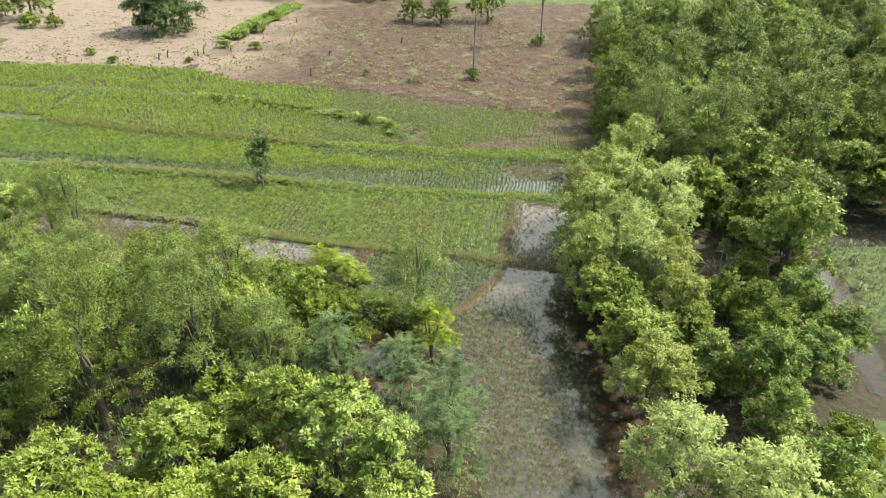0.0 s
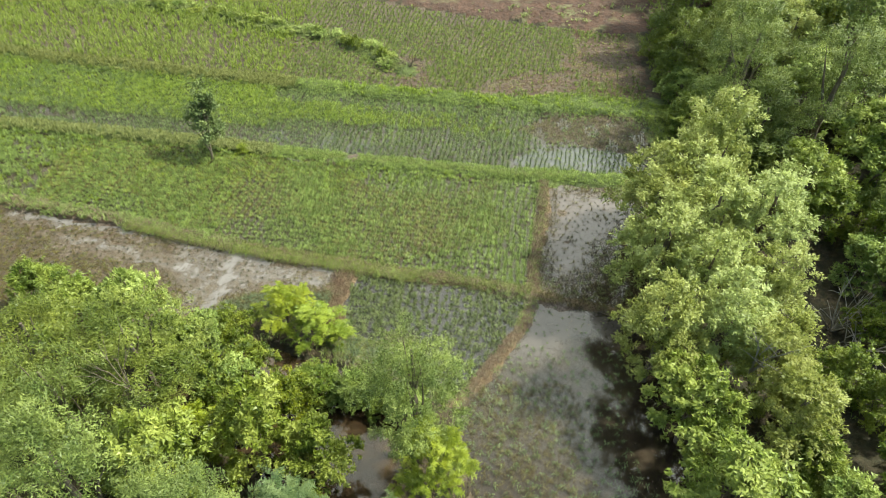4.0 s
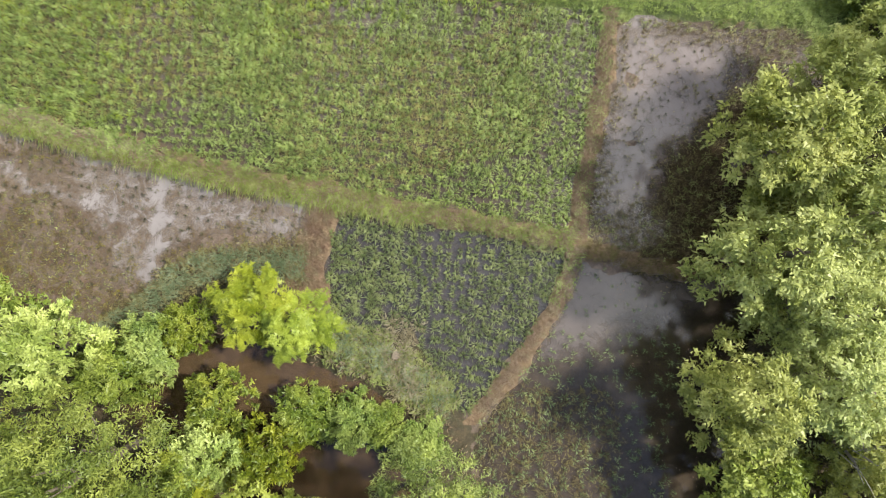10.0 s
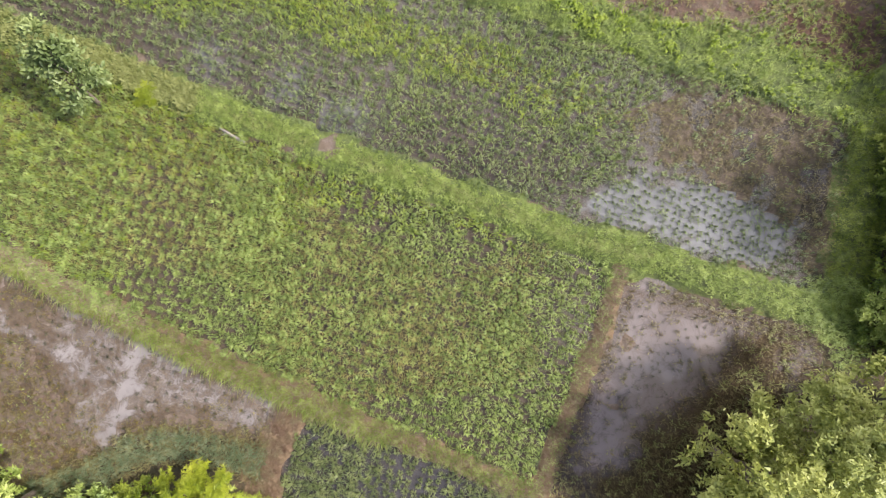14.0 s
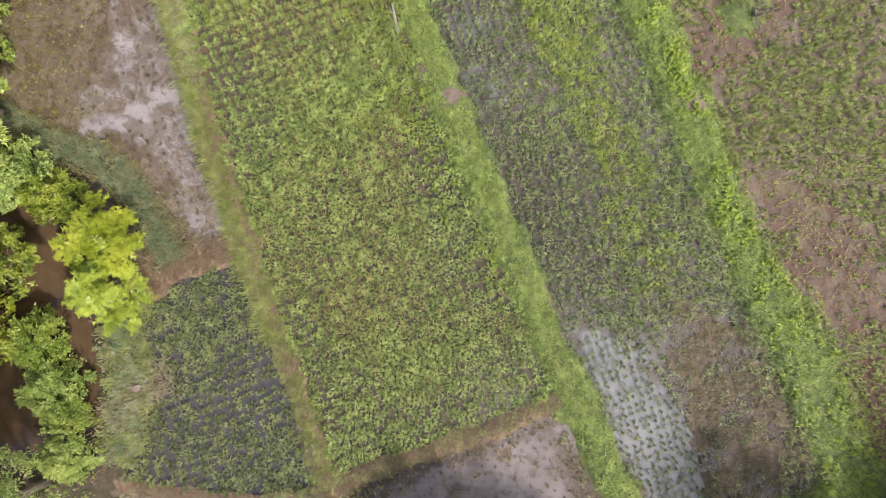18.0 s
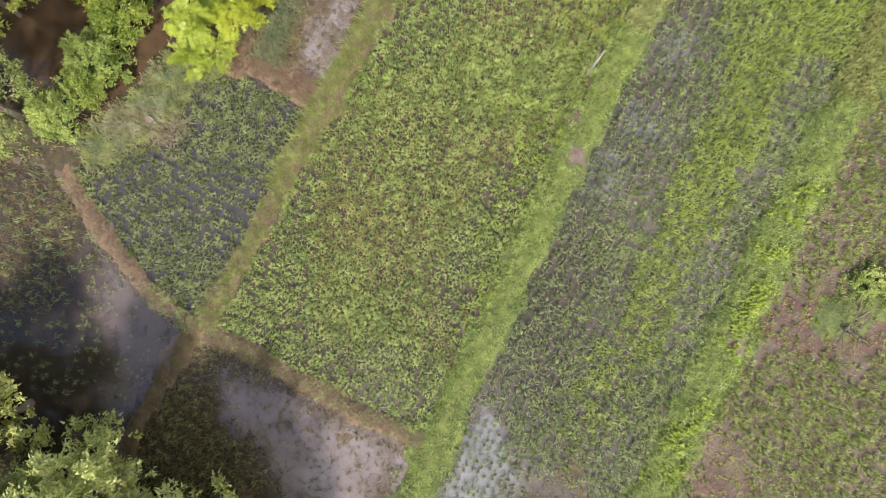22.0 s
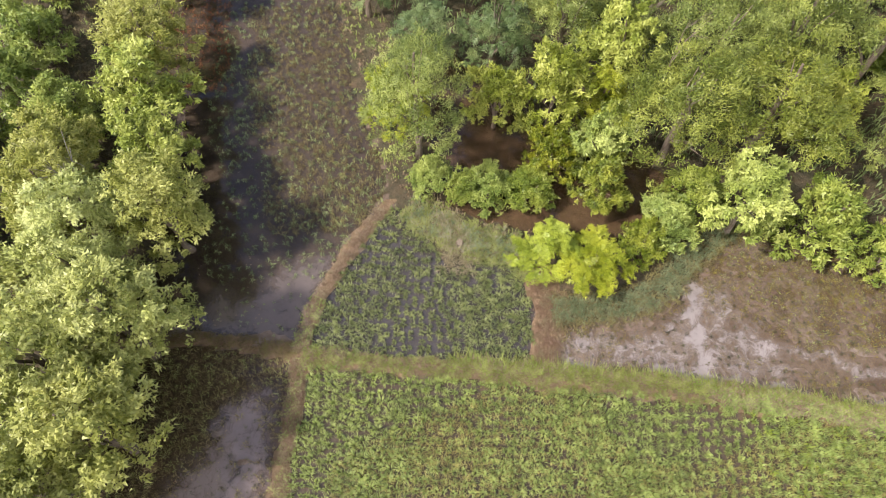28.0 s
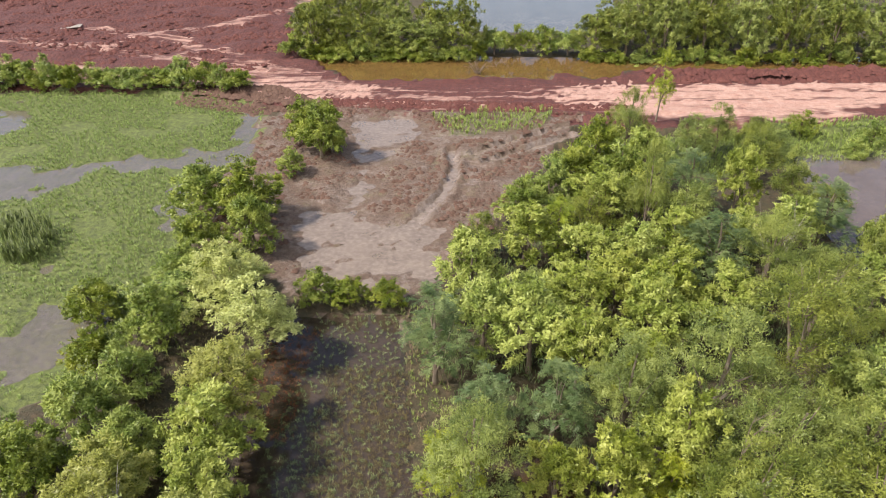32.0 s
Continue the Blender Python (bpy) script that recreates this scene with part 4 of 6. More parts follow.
blades("rice_plants", flood, 16, 0.2, 0.25, 0.0075, RICE["dusky"], 28, "sparse young rice plants in flooded water", "rice", 0.8)
thick = planted(PADDY_FLOODED, -75, 0.21, 78, keep=0.8, jitter=0.8, patch=lambda x, y, r: off_bunds(x, y) & (y < -4.5) & (y > -16.5) & (x < 1.2 + 0.5 * waves(x, y, 3, 79) + 0.12 * (-8 - y)))
thick[:, 2] = -0.01
blades("rice_plants", thick, 10, 0.15, 0.25, 0.0085, RICE["sedge"], 78, "dense yellow-olive rice plants in flooded water", "rice", 0.8)
rust = planted([(2.6, -11.5), (5.6, -12.5), (6.2, -17), (5.0, -20), (2.8, -19.5), (3.0, -15.5)], 10, 0.2, 114, jitter=1.2, keep=0.8)
rust[:, 2] = np.maximum(rust[:, 2], -0.01)
blades("rotten_weeds", rust, 7, 0.1, 0.2, 0.012, RICE["rust"], 114, "rust-brown rotten weeds along the flooded edge", "weeds", 0.7)
mudrice = planted(PADDY_MUD, -10, 0.37, 19, keep=0.95, jitter=0.3, patch=lambda x, y, r: off_bunds(x, y) & (x > -34), size=(0.4, 0.75))
blades("dying_rice_plants", mudrice, 11, 0.16, 0.18, 0.011, RICE["drowned"], 29, "small dark withered rice tufts on pale mud", "rice")


def matted(x, y):
    """How thick the rotten sedge lies on the drained mud."""
    return 0.3 * waves(x, y, 1.6, 66) + 0.25 * waves(x, y, 0.6, 67) + 0.3 + 0.05 * (-14.0 - x) + 0.12 * (1.0 - y) - 1.4 * wetness(WET, x, y, 0.45) - 0.75 * shore(MUD_POOL, x, y, 0.6) - 0.65 * shore(MUD_PINK, x, y, 0.5)


for gap, kind, seed, bias, what in ((0.15, "old", 65, 0.0, "matted rotten sedge on the drained mud"), (0.13, "sedge", 115, 0.25, "brown dead sedge on the drained mud"), (0.24, "rank", 116, -0.3, "olive weeds on the drained mud")):
    mats = planted(PADDY_MUD, 5, gap, seed, jitter=1.5, keep=0.85, patch=lambda x, y, r: off_bunds(x, y) & (x > -30) & (matted(x, y) + bias + r.normal(0, 0.35, len(x)) > 0.1), size=(0.5, 1.2))
    blades("dying_rice_plants", mats, 7, 0.07, 0.17, 0.0075, RICE[kind], seed, what, "grass", 0.7)
eastrice = planted(PADDY_EAST, -70, 0.2, 20, patch=lambda x, y, r: off_bunds(x, y) & (r.uniform(size=len(x)) < 0.95 - 0.85 * shore(EAST_PALE, x, y, 0.6)))
blades("dying_rice_plants", eastrice, 11, 0.2, 0.22, 0.010, RICE["sedge"], 30, "withered brown rice plants in shallow mud", "rice")
eastrows = planted(PADDY_EAST, -70, 0.33, 117, jitter=0.25, patch=lambda x, y, r: off_bunds(x, y) & inside(EAST_PALE, x, y), size=(0.35, 0.7))
blades("dying_rice_plants", eastrows, 10, 0.18, 0.2, 0.010, RICE["drowned"], 117, "small dark rice tufts in rows over pale silt", "rice")
eastweed = planted(PADDY_EAST, -70, 0.24, 80, jitter=1.5, keep=0.75, patch=lambda x, y, r: off_bunds(x, y) & (shore(EAST_PALE, x, y, 0.6) < 0.35))
blades("dying_rice_plants", eastweed, 8, 0.2, 0.2, 0.010, RICE["rank"], 80, "olive weeds among withered rice", "rice")

wide = lambda x: np.where(x > 0, 1.0 + 0.8 * np.clip(x / 3, 0, 1), 1.0)
for line, half, dens, kind, seed, what in (
        (UPPER, 0.56, 130, "grass", 41, "bright green grass on a paddy bund"), (SECOND, 0.75, 110, "grass", 42, "bright green grass on a broad paddy bund"),
        (THIRD, 0.7, 70, "rank", 43, "rank grass on a far bund"), (LOWER, 0.36, 120, "rank", 44, "olive grass on the low bund"), (LOWER, 0.36, 70, "straw", 45, "dry grass on the low bund"), (LOWER, 0.5, 40, "rice", 40, "green grass beside the low bund"),
        (EASTBUND, 0.3, 120, "straw", 46, "dry grass on a narrow bund"), (EASTBUND, 0.3, 60, "rank", 47, "green grass on a narrow bund"), (CURVED, 0.28, 130, "straw", 48, "dry brown grass on the curved bund"),
        (CURVED[:3], 0.35, 60, "grass", 49, "green grass beside the curved bund"), (WESTBUND, 0.5, 130, "straw", 50, "dry reddish grass on a broad bund"), (SOUTHBUND, 0.3, 120, "sedge", 51, "rotting grass along a drowned bund"),
        (EASTEDGE, 0.9, 110, "grass", 52, "green grass along the field edge"), (FARWEST, 0.5, 60, "grass", 53, "grass on a far cross bund"), (FARCROSS, 0.5, 60, "grass", 54, "grass on a far cross bund")):
    tufts = thinned(strewn(line, half, dens * 0.8, seed, stretch=wide if line is SECOND else None), seed, -20, 0.4)
    tufts = tufts[np.min([np.hypot(tufts[:, 0] - bx, tufts[:, 1] - by) for bx, by in BARE], axis=0) > 0.3]
    west = tufts[:, 0] < -14
    blades("grass", tufts[~west], 12, 0.13, 0.17, 0.0065, RICE[kind], seed, what, "grass", 0.5)
    blades("grass", tufts[west], 9, 0.22, 0.22, 0.017, RICE["path" if kind == "grass" else kind], seed + 200, what, "grass", 0.4)
corner = planted([(7.2, 7.7), (7.2, 9.3), (8.6, 9.6), (9.8, 9.0), (9.8, 7.2), (8.8, 6.2), (8.3, 7.2)], 0, 0.1, 135, jitter=1.2, size=(0.6, 1.2))
blades("grass", corner, 11, 0.15, 0.18, 0.0075, RICE["grass"], 135, "green grass where two bunds meet", "grass", 0.5)
for gap, kind, seed in ((0.11, "rank", 136), (0.16, "straw", 137), (0.13, "grass", 138)):
    hanging = strewn(LOWER[3:8], 0.22, 9.0 / gap, seed, (0.7, 1.4))
    hanging[:, 0], hanging[:, 1] = hanging[:, 0] - 0.04, hanging[:, 1] - 0.22
    blades("grass", hanging, 7, 0.2, 0.36, 0.007, RICE[kind], seed, "long grass drooping from a bund over mud", "grass", 0.8, (-0.12, -0.45))
trodden = strewn(UPPER[3:11], 0.22, 110, 118)
trodden = trodden[(waves(trodden[:, 0], trodden[:, 1], 3.0, 119) > -0.5) & (np.min([np.hypot(trodden[:, 0] - bx, trodden[:, 1] - by) for bx, by in BARE], axis=0) > 0.3)]
blades("grass", trodden, 11, 0.11, 0.16, 0.006, RICE["path"], 118, "pale trodden grass along the top of a bund", "grass", 0.6)
docks = strewn(SECOND[4:], 0.6, 16, 120, (0.6, 1.3), stretch=wide)
blades("weeds", docks[waves(docks[:, 0], docks[:, 1], 1.5, 121) > -0.2], 9, 0.25, 0.22, 0.024, RICE["lush"], 120, "bright broad-leaved weeds on a bund", "weeds", 0.5)

BANK = [(-4.4, -5.3), (-5.4, -4.4), (-6.4, -3.6), (-7.8, -3.2), (-8.9, -2.2)]
MUDBANK = [(-9.2, -0.4), (-11.6, -0.3), (-13.3, -0.7), (-14.9, -2.2), (-17.5, -3.6)]
blades("grass", strewn(BANK, 0.8, 22, 55), 9, 0.25, 0.28, 0.012, RICE["bleached"], 55, "long dry grass on the ditch bank", "grass", 0.6)
blades("grass", strewn([(-5.8, -2.1), (-6.2, -2.9), (-5.8, -4.8)], 0.6, 30, 39), 11, 0.35, 0.4, 0.010, RICE["bleached"], 39, "clump of long pale dead grass on the bank", "grass", 0.7)
blades("grass", strewn(BANK, 0.85, 80, 37), 8, 0.25, 0.28, 0.012, RICE["rank"], 37, "olive weeds on the ditch bank", "grass", 0.6)
blades("grass", strewn(BANK, 0.6, 60, 38), 8, 0.16, 0.26, 0.012, RICE["sedge"], 38, "rotten brown litter on the ditch bank", "grass", 0.7)
blades("grass", strewn(BANK, 0.6, 35, 56), 9, 0.3, 0.3, 0.012, RICE["blade"], 56, "green tussocks on the ditch bank", "grass", 0.6)
blades("grass", strewn(MUDBANK, 0.5, 90, 57), 9, 0.25, 0.28, 0.0085, RICE["blade"], 57, "blue-green grass along the mud edge", "grass", 0.6)
blades("grass", strewn(MUDBANK, 0.7, 60, 58), 9, 0.2, 0.24, 0.012, RICE["sedge"], 58, "rotten brown sedge along the mud edge", "grass", 0.6)
FLOOR = [(-14.5, -2.4), (-9.2, -2.4), (-6.5, -4.4), (-4.4, -5.6), (-3.6, -7), (-2.6, -11), (-2.0, -16.5), (-1.2, -21.6), (-4.2, -21.6), (-5.0, -10), (-9, -9), (-15, -6)]
EAST_FLOOR = [(6.6, -1.2), (5.0, -4), (4.8, -8), (5.2, -13), (6.2, -17), (4.7, -20.6), (-1.2, -21.4), (-1.2, -22.6), (10, -22.6), (13, -14), (12, -4), (9.5, 8), (8.8, 6), (8.2, 3)]
for poly, gap, kind, seed, what in ((FLOOR, 0.3, "straw", 101, "dead grass and litter on the thicket floor"), (FLOOR, 0.34, "grass", 102, "green weeds on the thicket floor"),
                                    (EAST_FLOOR, 0.36, "sedge", 103, "dead stalks and litter under the tree row"), (EAST_FLOOR, 0.42, "grass", 104, "green weeds under the tree row")):
    low = planted(poly, 15, gap, seed, jitter=2.0, patch=lambda x, y, r: (ground_height(x, y) > -0.02) & (waves(x, y, 2.5, seed) > -0.3), size=(0.5, 1.3))
    blades("undergrowth", low, 6, 0.25, 0.25, 0.015, RICE[kind], seed, what, "undergrowth", 0.6)
marsh = planted(MARSH, 10, 0.30, 59, jitter=1.2, patch=lambda x, y, r: (ground_height(x, y) > 0.0) & (x < 47) & (y > -57) & (waves(x, y, 5.0, 67) > -0.75) & ((y < -21.5) | (r.uniform(size=len(x)) < 0.35)) & (r.uniform(size=len(x)) < 0.9), size=(0.7, 1.3))
scrub = np.concatenate([planted(p, 20, 0.38, 64, jitter=1.3, size=(0.7, 1.5)) for p in (SCRUB, VERGE)])
blades("grass", scrub, 9, 0.45, 0.25, 0.02, RICE["grass"], 64, "rough green grass beside the red road", "grass", 0.4)
verge = planted(EAST_VERGE, 20, 0.42, 36, jitter=1.3, keep=0.85, size=(0.6, 1.5))
blades("grass", verge, 9, 0.4, 0.3, 0.02, RICE["blade"], 36, "rough blue-green grass behind the tree row", "grass", 0.4)
blades("marsh_grass", marsh, 7, 0.24, 0.24, 0.019, RICE["marsh"], 59, "bright green marsh grass between puddles", "grass", 0.4)


edge = planted([(9.2, 7.0), (9.3, 25), (14, 25), (14, 7)], 12, 0.3, 140, jitter=1.6, size=(0.7, 1.5))
blades("undergrowth", edge, 9, 0.35, 0.3, 0.014, RICE["grass"], 140, "green weeds along the edge of the wood", "undergrowth", 0.6)
reeds = strewn([(22.2, -25.2), (22.4, -28.0), (25.4, -29.2)], 1.3, 14, 122, (0.7, 1.3))
blades("reeds", reeds, 10, 1.3, 0.35, 0.022, RICE["dusky"], 122, "tall dark green reeds standing in the marsh", "reeds", 0.25)


def clods(name, places, size, material, seed, label):
    """Broken lumps of earth as one mesh; places are x, y, z."""
    r = np.random.RandomState(seed)
    n = len(places)
    base = np.array([(1, 0, 0), (0, 1, 0), (-1, 0, 0), (0, -1, 0), (0, 0, 0.7), (0, 0, -0.5)], float)
    turn = r.uniform(0, 6.28, n)
    c, s = np.cos(turn), np.sin(turn)
    v = base[None] * (1 + r.uniform(-0.35, 0.35, (n, 6, 1))) * (size * r.uniform(0.4, 1.5, n) ** 1.5)[:, None, None]
    v = np.stack([v[..., 0] * c[:, None] - v[..., 1] * s[:, None], v[..., 0] * s[:, None] + v[..., 1] * c[:, None], v[..., 2]], -1) + places[:, None, :]
    tri = np.array([0, 1, 4, 1, 2, 4, 2, 3, 4, 3, 0, 4])
    loops = (np.arange(n)[:, None] * 6 + tri).ravel()
    me = fast_mesh(name, v.reshape(-1, 3), loops, np.full(4 * n, 3), material)
    return tagged(new(name, me), label, "soil", kind="stuff")


def scatter(poly, n, seed, keep=None):
    r = np.random.RandomState(seed)
    xs, ys = [p[0] for p in poly], [p[1] for p in poly]
    x, y = r.uniform(min(xs), max(xs), n), r.uniform(min(ys), max(ys), n)
    ok = inside(poly, x, y)
    if keep is not None:
        ok &= keep(x, y)
    return np.stack([x[ok], y[ok], ground_height(x[ok], y[ok])], -1)


clods("clods", scatter(MUDFLAT, 9000, 91, lambda x, y: (ground_height(x, y) > 0.12) & (waves(x, y, 3.0, 92) > -0.2)), 0.16, SOIL, 91, "churned brown mud clods beside puddles")
clods("clods", scatter([(8, -52), (15, -50.5), (23, -53), (23, -58), (14, -58)], 2600, 93), 0.22, SOIL, 93, "heaped dark brown clods beside the road")
clods("clods", scatter([(-2, -51.6), (8, -52.2), (9, -54.4), (-20, -53), (-20, -51.6)], 1500, 94), 0.2, RED_SOIL, 94, "red clods along the road edge")
clods("clods", scatter([(-24, -59.8), (-24, -62.6), (-34, -65), (-70, -65.5), (-70, -61)], 2600, 95), 0.3, RED_SOIL, 95, "bank of red earth clods beside the canal")
clods("clods", scatter([(16, -60), (75, -60), (75, -105), (24, -105), (16, -72)], 9000, 96, lambda x, y: waves(x, y, 6.0, 97) > -0.1), 0.25, RED_SOIL, 96, "red earth clods on cleared ground")
clods("clods", scatter(DRY_FIELD, 14000, 98, lambda x, y: (y < 70) & (x > -62) & (waves(x, y, 5.0, 99) > -0.4)), 0.1, SOIL, 98, "brown soil clods on the ploughed field")


# ---- trees ----
def tube(path, radii, sides=7):
    """Vertices and faces of a tapered limb along a path."""
    verts, faces = [], []
    for i, (p, r) in enumerate(zip(path, radii)):
        p = Vector(p)
        d = (Vector(path[min(i + 1, len(path) - 1)]) - Vector(path[max(i - 1, 0)])).normalized()
        a = d.orthogonal().normalized()
        b = d.cross(a)
        for k in range(sides):
            t = 2 * math.pi * k / sides
            verts.append(p + (a * math.cos(t) + b * math.sin(t)) * r)
    for i in range(len(path) - 1):
        for k in range(sides):
            j = i * sides
            faces.append((j + k, j + (k + 1) % sides, j + sides + (k + 1) % sides, j + sides + k))
    faces.append(tuple(range((len(path) - 1) * sides, len(path) * sides)))
    return verts, faces


def crown_points(r, lobes, count, flat=0.85):
    """Places of the twig ends, bunched into clumps on the uneven shells of the crown's lobes, with the outward way at each."""
    per = np.array([l[3] ** 2 for l in lobes])
    per = np.maximum(1, (count * per / per.sum())).astype(int)
    cs, ns = [], []
    for (x, y, z, rad), n in zip(lobes, per):
        def ways(k):
            d = r.normal(0, 1, (k, 3))
            d /= np.linalg.norm(d, axis=1)[:, None]
            d[:, 2] = np.where((d[:, 2] < 0) & (r.uniform(size=k) < 0.65), -d[:, 2], d[:, 2])
            return d
        d = ways(n)
        bunch = ways(max(5, n // 7))
        mine = bunch[r.randint(0, len(bunch), n)] + r.normal(0, 0.17, (n, 3))
        mine /= np.linalg.norm(mine, axis=1)[:, None]
        grouped = r.uniform(size=n) < 0.78
        d = np.where(grouped[:, None], mine, d)
        lump = 1 + 0.2 * np.sin(d[:, 0] * 6 + x * 9) * np.sin(d[:, 1] * 7 + y * 7) + 0.15 * np.sin(d[:, 2] * 8 + z * 5 + d[:, 0] * 5)
        q = rad * lump * np.where(grouped, 0.86 + 0.28 * r.uniform(size=n), 0.6 + 0.4 * r.uniform(size=n))
        cs.append(np.array([x, y, z]) + d * q[:, None] * np.array([1, 1, flat]))
        ns.append(d)
    return np.concatenate(cs), np.concatenate(ns)


def make_tree(name, kind, seed, tall, rad, lobes_n, count, leaf, aspect, bare=0.3, limbs=4, bark=None, sprays=0, flat=0.85, lean=0.0, airy=1.0, per=12, solid=True, loose=0.8):
    """A tree as a thing: a trunk, limbs, and a crown of leaves round several lobes."""
    r = np.random.RandomState(seed)
    root = new(name)
    bark = bark or BARK
    lobes = []
    lobes_n = int(lobes_n * 1.25)
    mid = tall * (bare + (1 - bare) / 2)
    for i in range(lobes_n):
        a = 2.4 * i + r.uniform(-0.4, 0.4)
        f = math.sqrt((i + 0.3) / lobes_n)
        h = 1 - 0.75 * f + r.uniform(-0.2, 0.2)
        lr = rad * (0.38 - 0.08 * f) * r.uniform(0.7, 1.25) * airy
        z = max(tall * bare + lr * 0.6, min(tall - lr * 0.85, tall * bare + (tall * (1 - bare) - lr) * max(0.12, h)))
        lobes.append((rad * 0.72 * f * math.cos(a) + lean * z / tall, rad * 0.72 * f * math.sin(a), z, lr))
    top = (lean, 0, tall * 0.8)
    tr = 0.035 * rad + 0.02 * tall * 0.5
    n = 6
    path = [(lean * (i / n) ** 1.5 + r.normal(0, 0.05) * (i > 0), r.normal(0, 0.05) * (i > 0), -0.15 + (top[2] + 0.15) * i / n) for i in range(n + 1)]
    v, f = tube(path, [tr * (1.25 if i == 0 else 1 - 0.75 * i / n) for i in range(n + 1)], 8)
    part("trunk", mesh_of("trunk", v, f, bark), root)
    for lx, ly, lz, lr in sorted(lobes, key=lambda l: -l[3])[:limbs]:
        k = r.randint(2, 5)
        p0 = Vector(path[k])
        p0.z = min(p0.z, lz * 0.9)
        p0 = Vector(path[max(1, min(n, int(p0.z / top[2] * n)))])
        p3 = Vector((lx, ly, lz + lr * 0.4))
        pts = [p0.lerp(p3, t) + Vector((r.normal(0, 0.08), r.normal(0, 0.08), 0.25 * math.sin(t * 3.14))) * (0 < t < 1) for t in (0, 0.25, 0.5, 0.75, 1)]
        v, f = tube(pts, [tr * 0.5, tr * 0.4, tr * 0.3, tr * 0.2, tr * 0.07], 5)
        part("limb", mesh_of("limb", v, f, bark), root)
    if sprays:
        # long drooping sprays that carry two rows of narrow leaflets
        c, d = crown_points(r, lobes, sprays, flat)
        sprays = len(c)
        d = d * np.array([1, 1, 0.35]) + np.array([0, 0, -0.1]) + r.normal(0, 0.25, d.shape)
        d /= np.linalg.norm(d, axis=1)[:, None]
        per = max(2, count // sprays)
        t = np.tile(np.linspace(-0.5, 0.5, per), sprays)
        side = np.where(np.arange(per * sprays) % 2, 1.0, -1.0)
        C, D = np.repeat(c, per, 0), np.repeat(d, per, 0)
        L = np.repeat(r.uniform(0.25, 0.55, sprays), per) * (leaf / 0.07)
        up = np.array([0.0, 0.0, 1.0])
        S = np.cross(D, up)
        S /= np.linalg.norm(S, axis=1)[:, None] + 1e-9
        base = C + D * (t * L)[:, None] + np.array([0, 0, -1.0]) * ((t ** 2) * L * 0.8)[:, None]
        way = S * side[:, None] + D * 0.5 + r.normal(0, 0.25, D.shape)
        way /= np.linalg.norm(way, axis=1)[:, None]
        N = np.cross(way, D)
        N /= np.linalg.norm(N, axis=1)[:, None] + 1e-9
        s = leaf * r.uniform(0.7, 1.3, len(base))[:, None]
        tip, w = base + way * s * 2, np.cross(way, N) * s * aspect
        v = np.stack([base - w, base + w, tip], 1).reshape(-1, 3)
        loops, sizes = np.arange(3 * len(base)), np.full(len(base), 3)
    else:
        # rosettes of leaves at the ends of twigs
        c, d = crown_points(r, lobes, count // per, flat)
        C, D = np.repeat(c, per, 0), np.repeat(d, per, 0)
        way = D * 0.5 + np.array([0, 0, 0.05]) + r.normal(0, 0.6, C.shape)
        way /= np.linalg.norm(way, axis=1)[:, None]
        C = C + r.normal(0, leaf * loose, C.shape)
        N = D * 0.7 + np.array([0, 0, 0.65]) + r.normal(0, 0.32, C.shape)
        W = np.cross(way, N)
        W /= np.linalg.norm(W, axis=1)[:, None] + 1e-9
        N = np.cross(W, way)
        s = leaf * r.uniform(0.65, 1.25, len(C))[:, None]
        tip, m = C + way * s * 2 - N * s * 0.25, C + way * s * 1.1
        if solid:
            v = np.stack([C, m + W * s * aspect + N * s * 0.15, tip, m - W * s * aspect + N * s * 0.15], 1).reshape(-1, 3)
            k = np.arange(len(C))[:, None] * 4
            loops = np.concatenate([k + np.array([0, 1, 2]), k + np.array([0, 2, 3])], 1).ravel()
            sizes = np.full(2 * len(C), 3)
        else:
            v = np.stack([C - W * s * aspect, C + W * s * aspect, tip], 1).reshape(-1, 3)
            loops, sizes = np.arange(3 * len(C)), np.full(len(C), 3)
    part("crown", fast_mesh("crown", v, loops, sizes, LEAF[kind]), root)
    return root


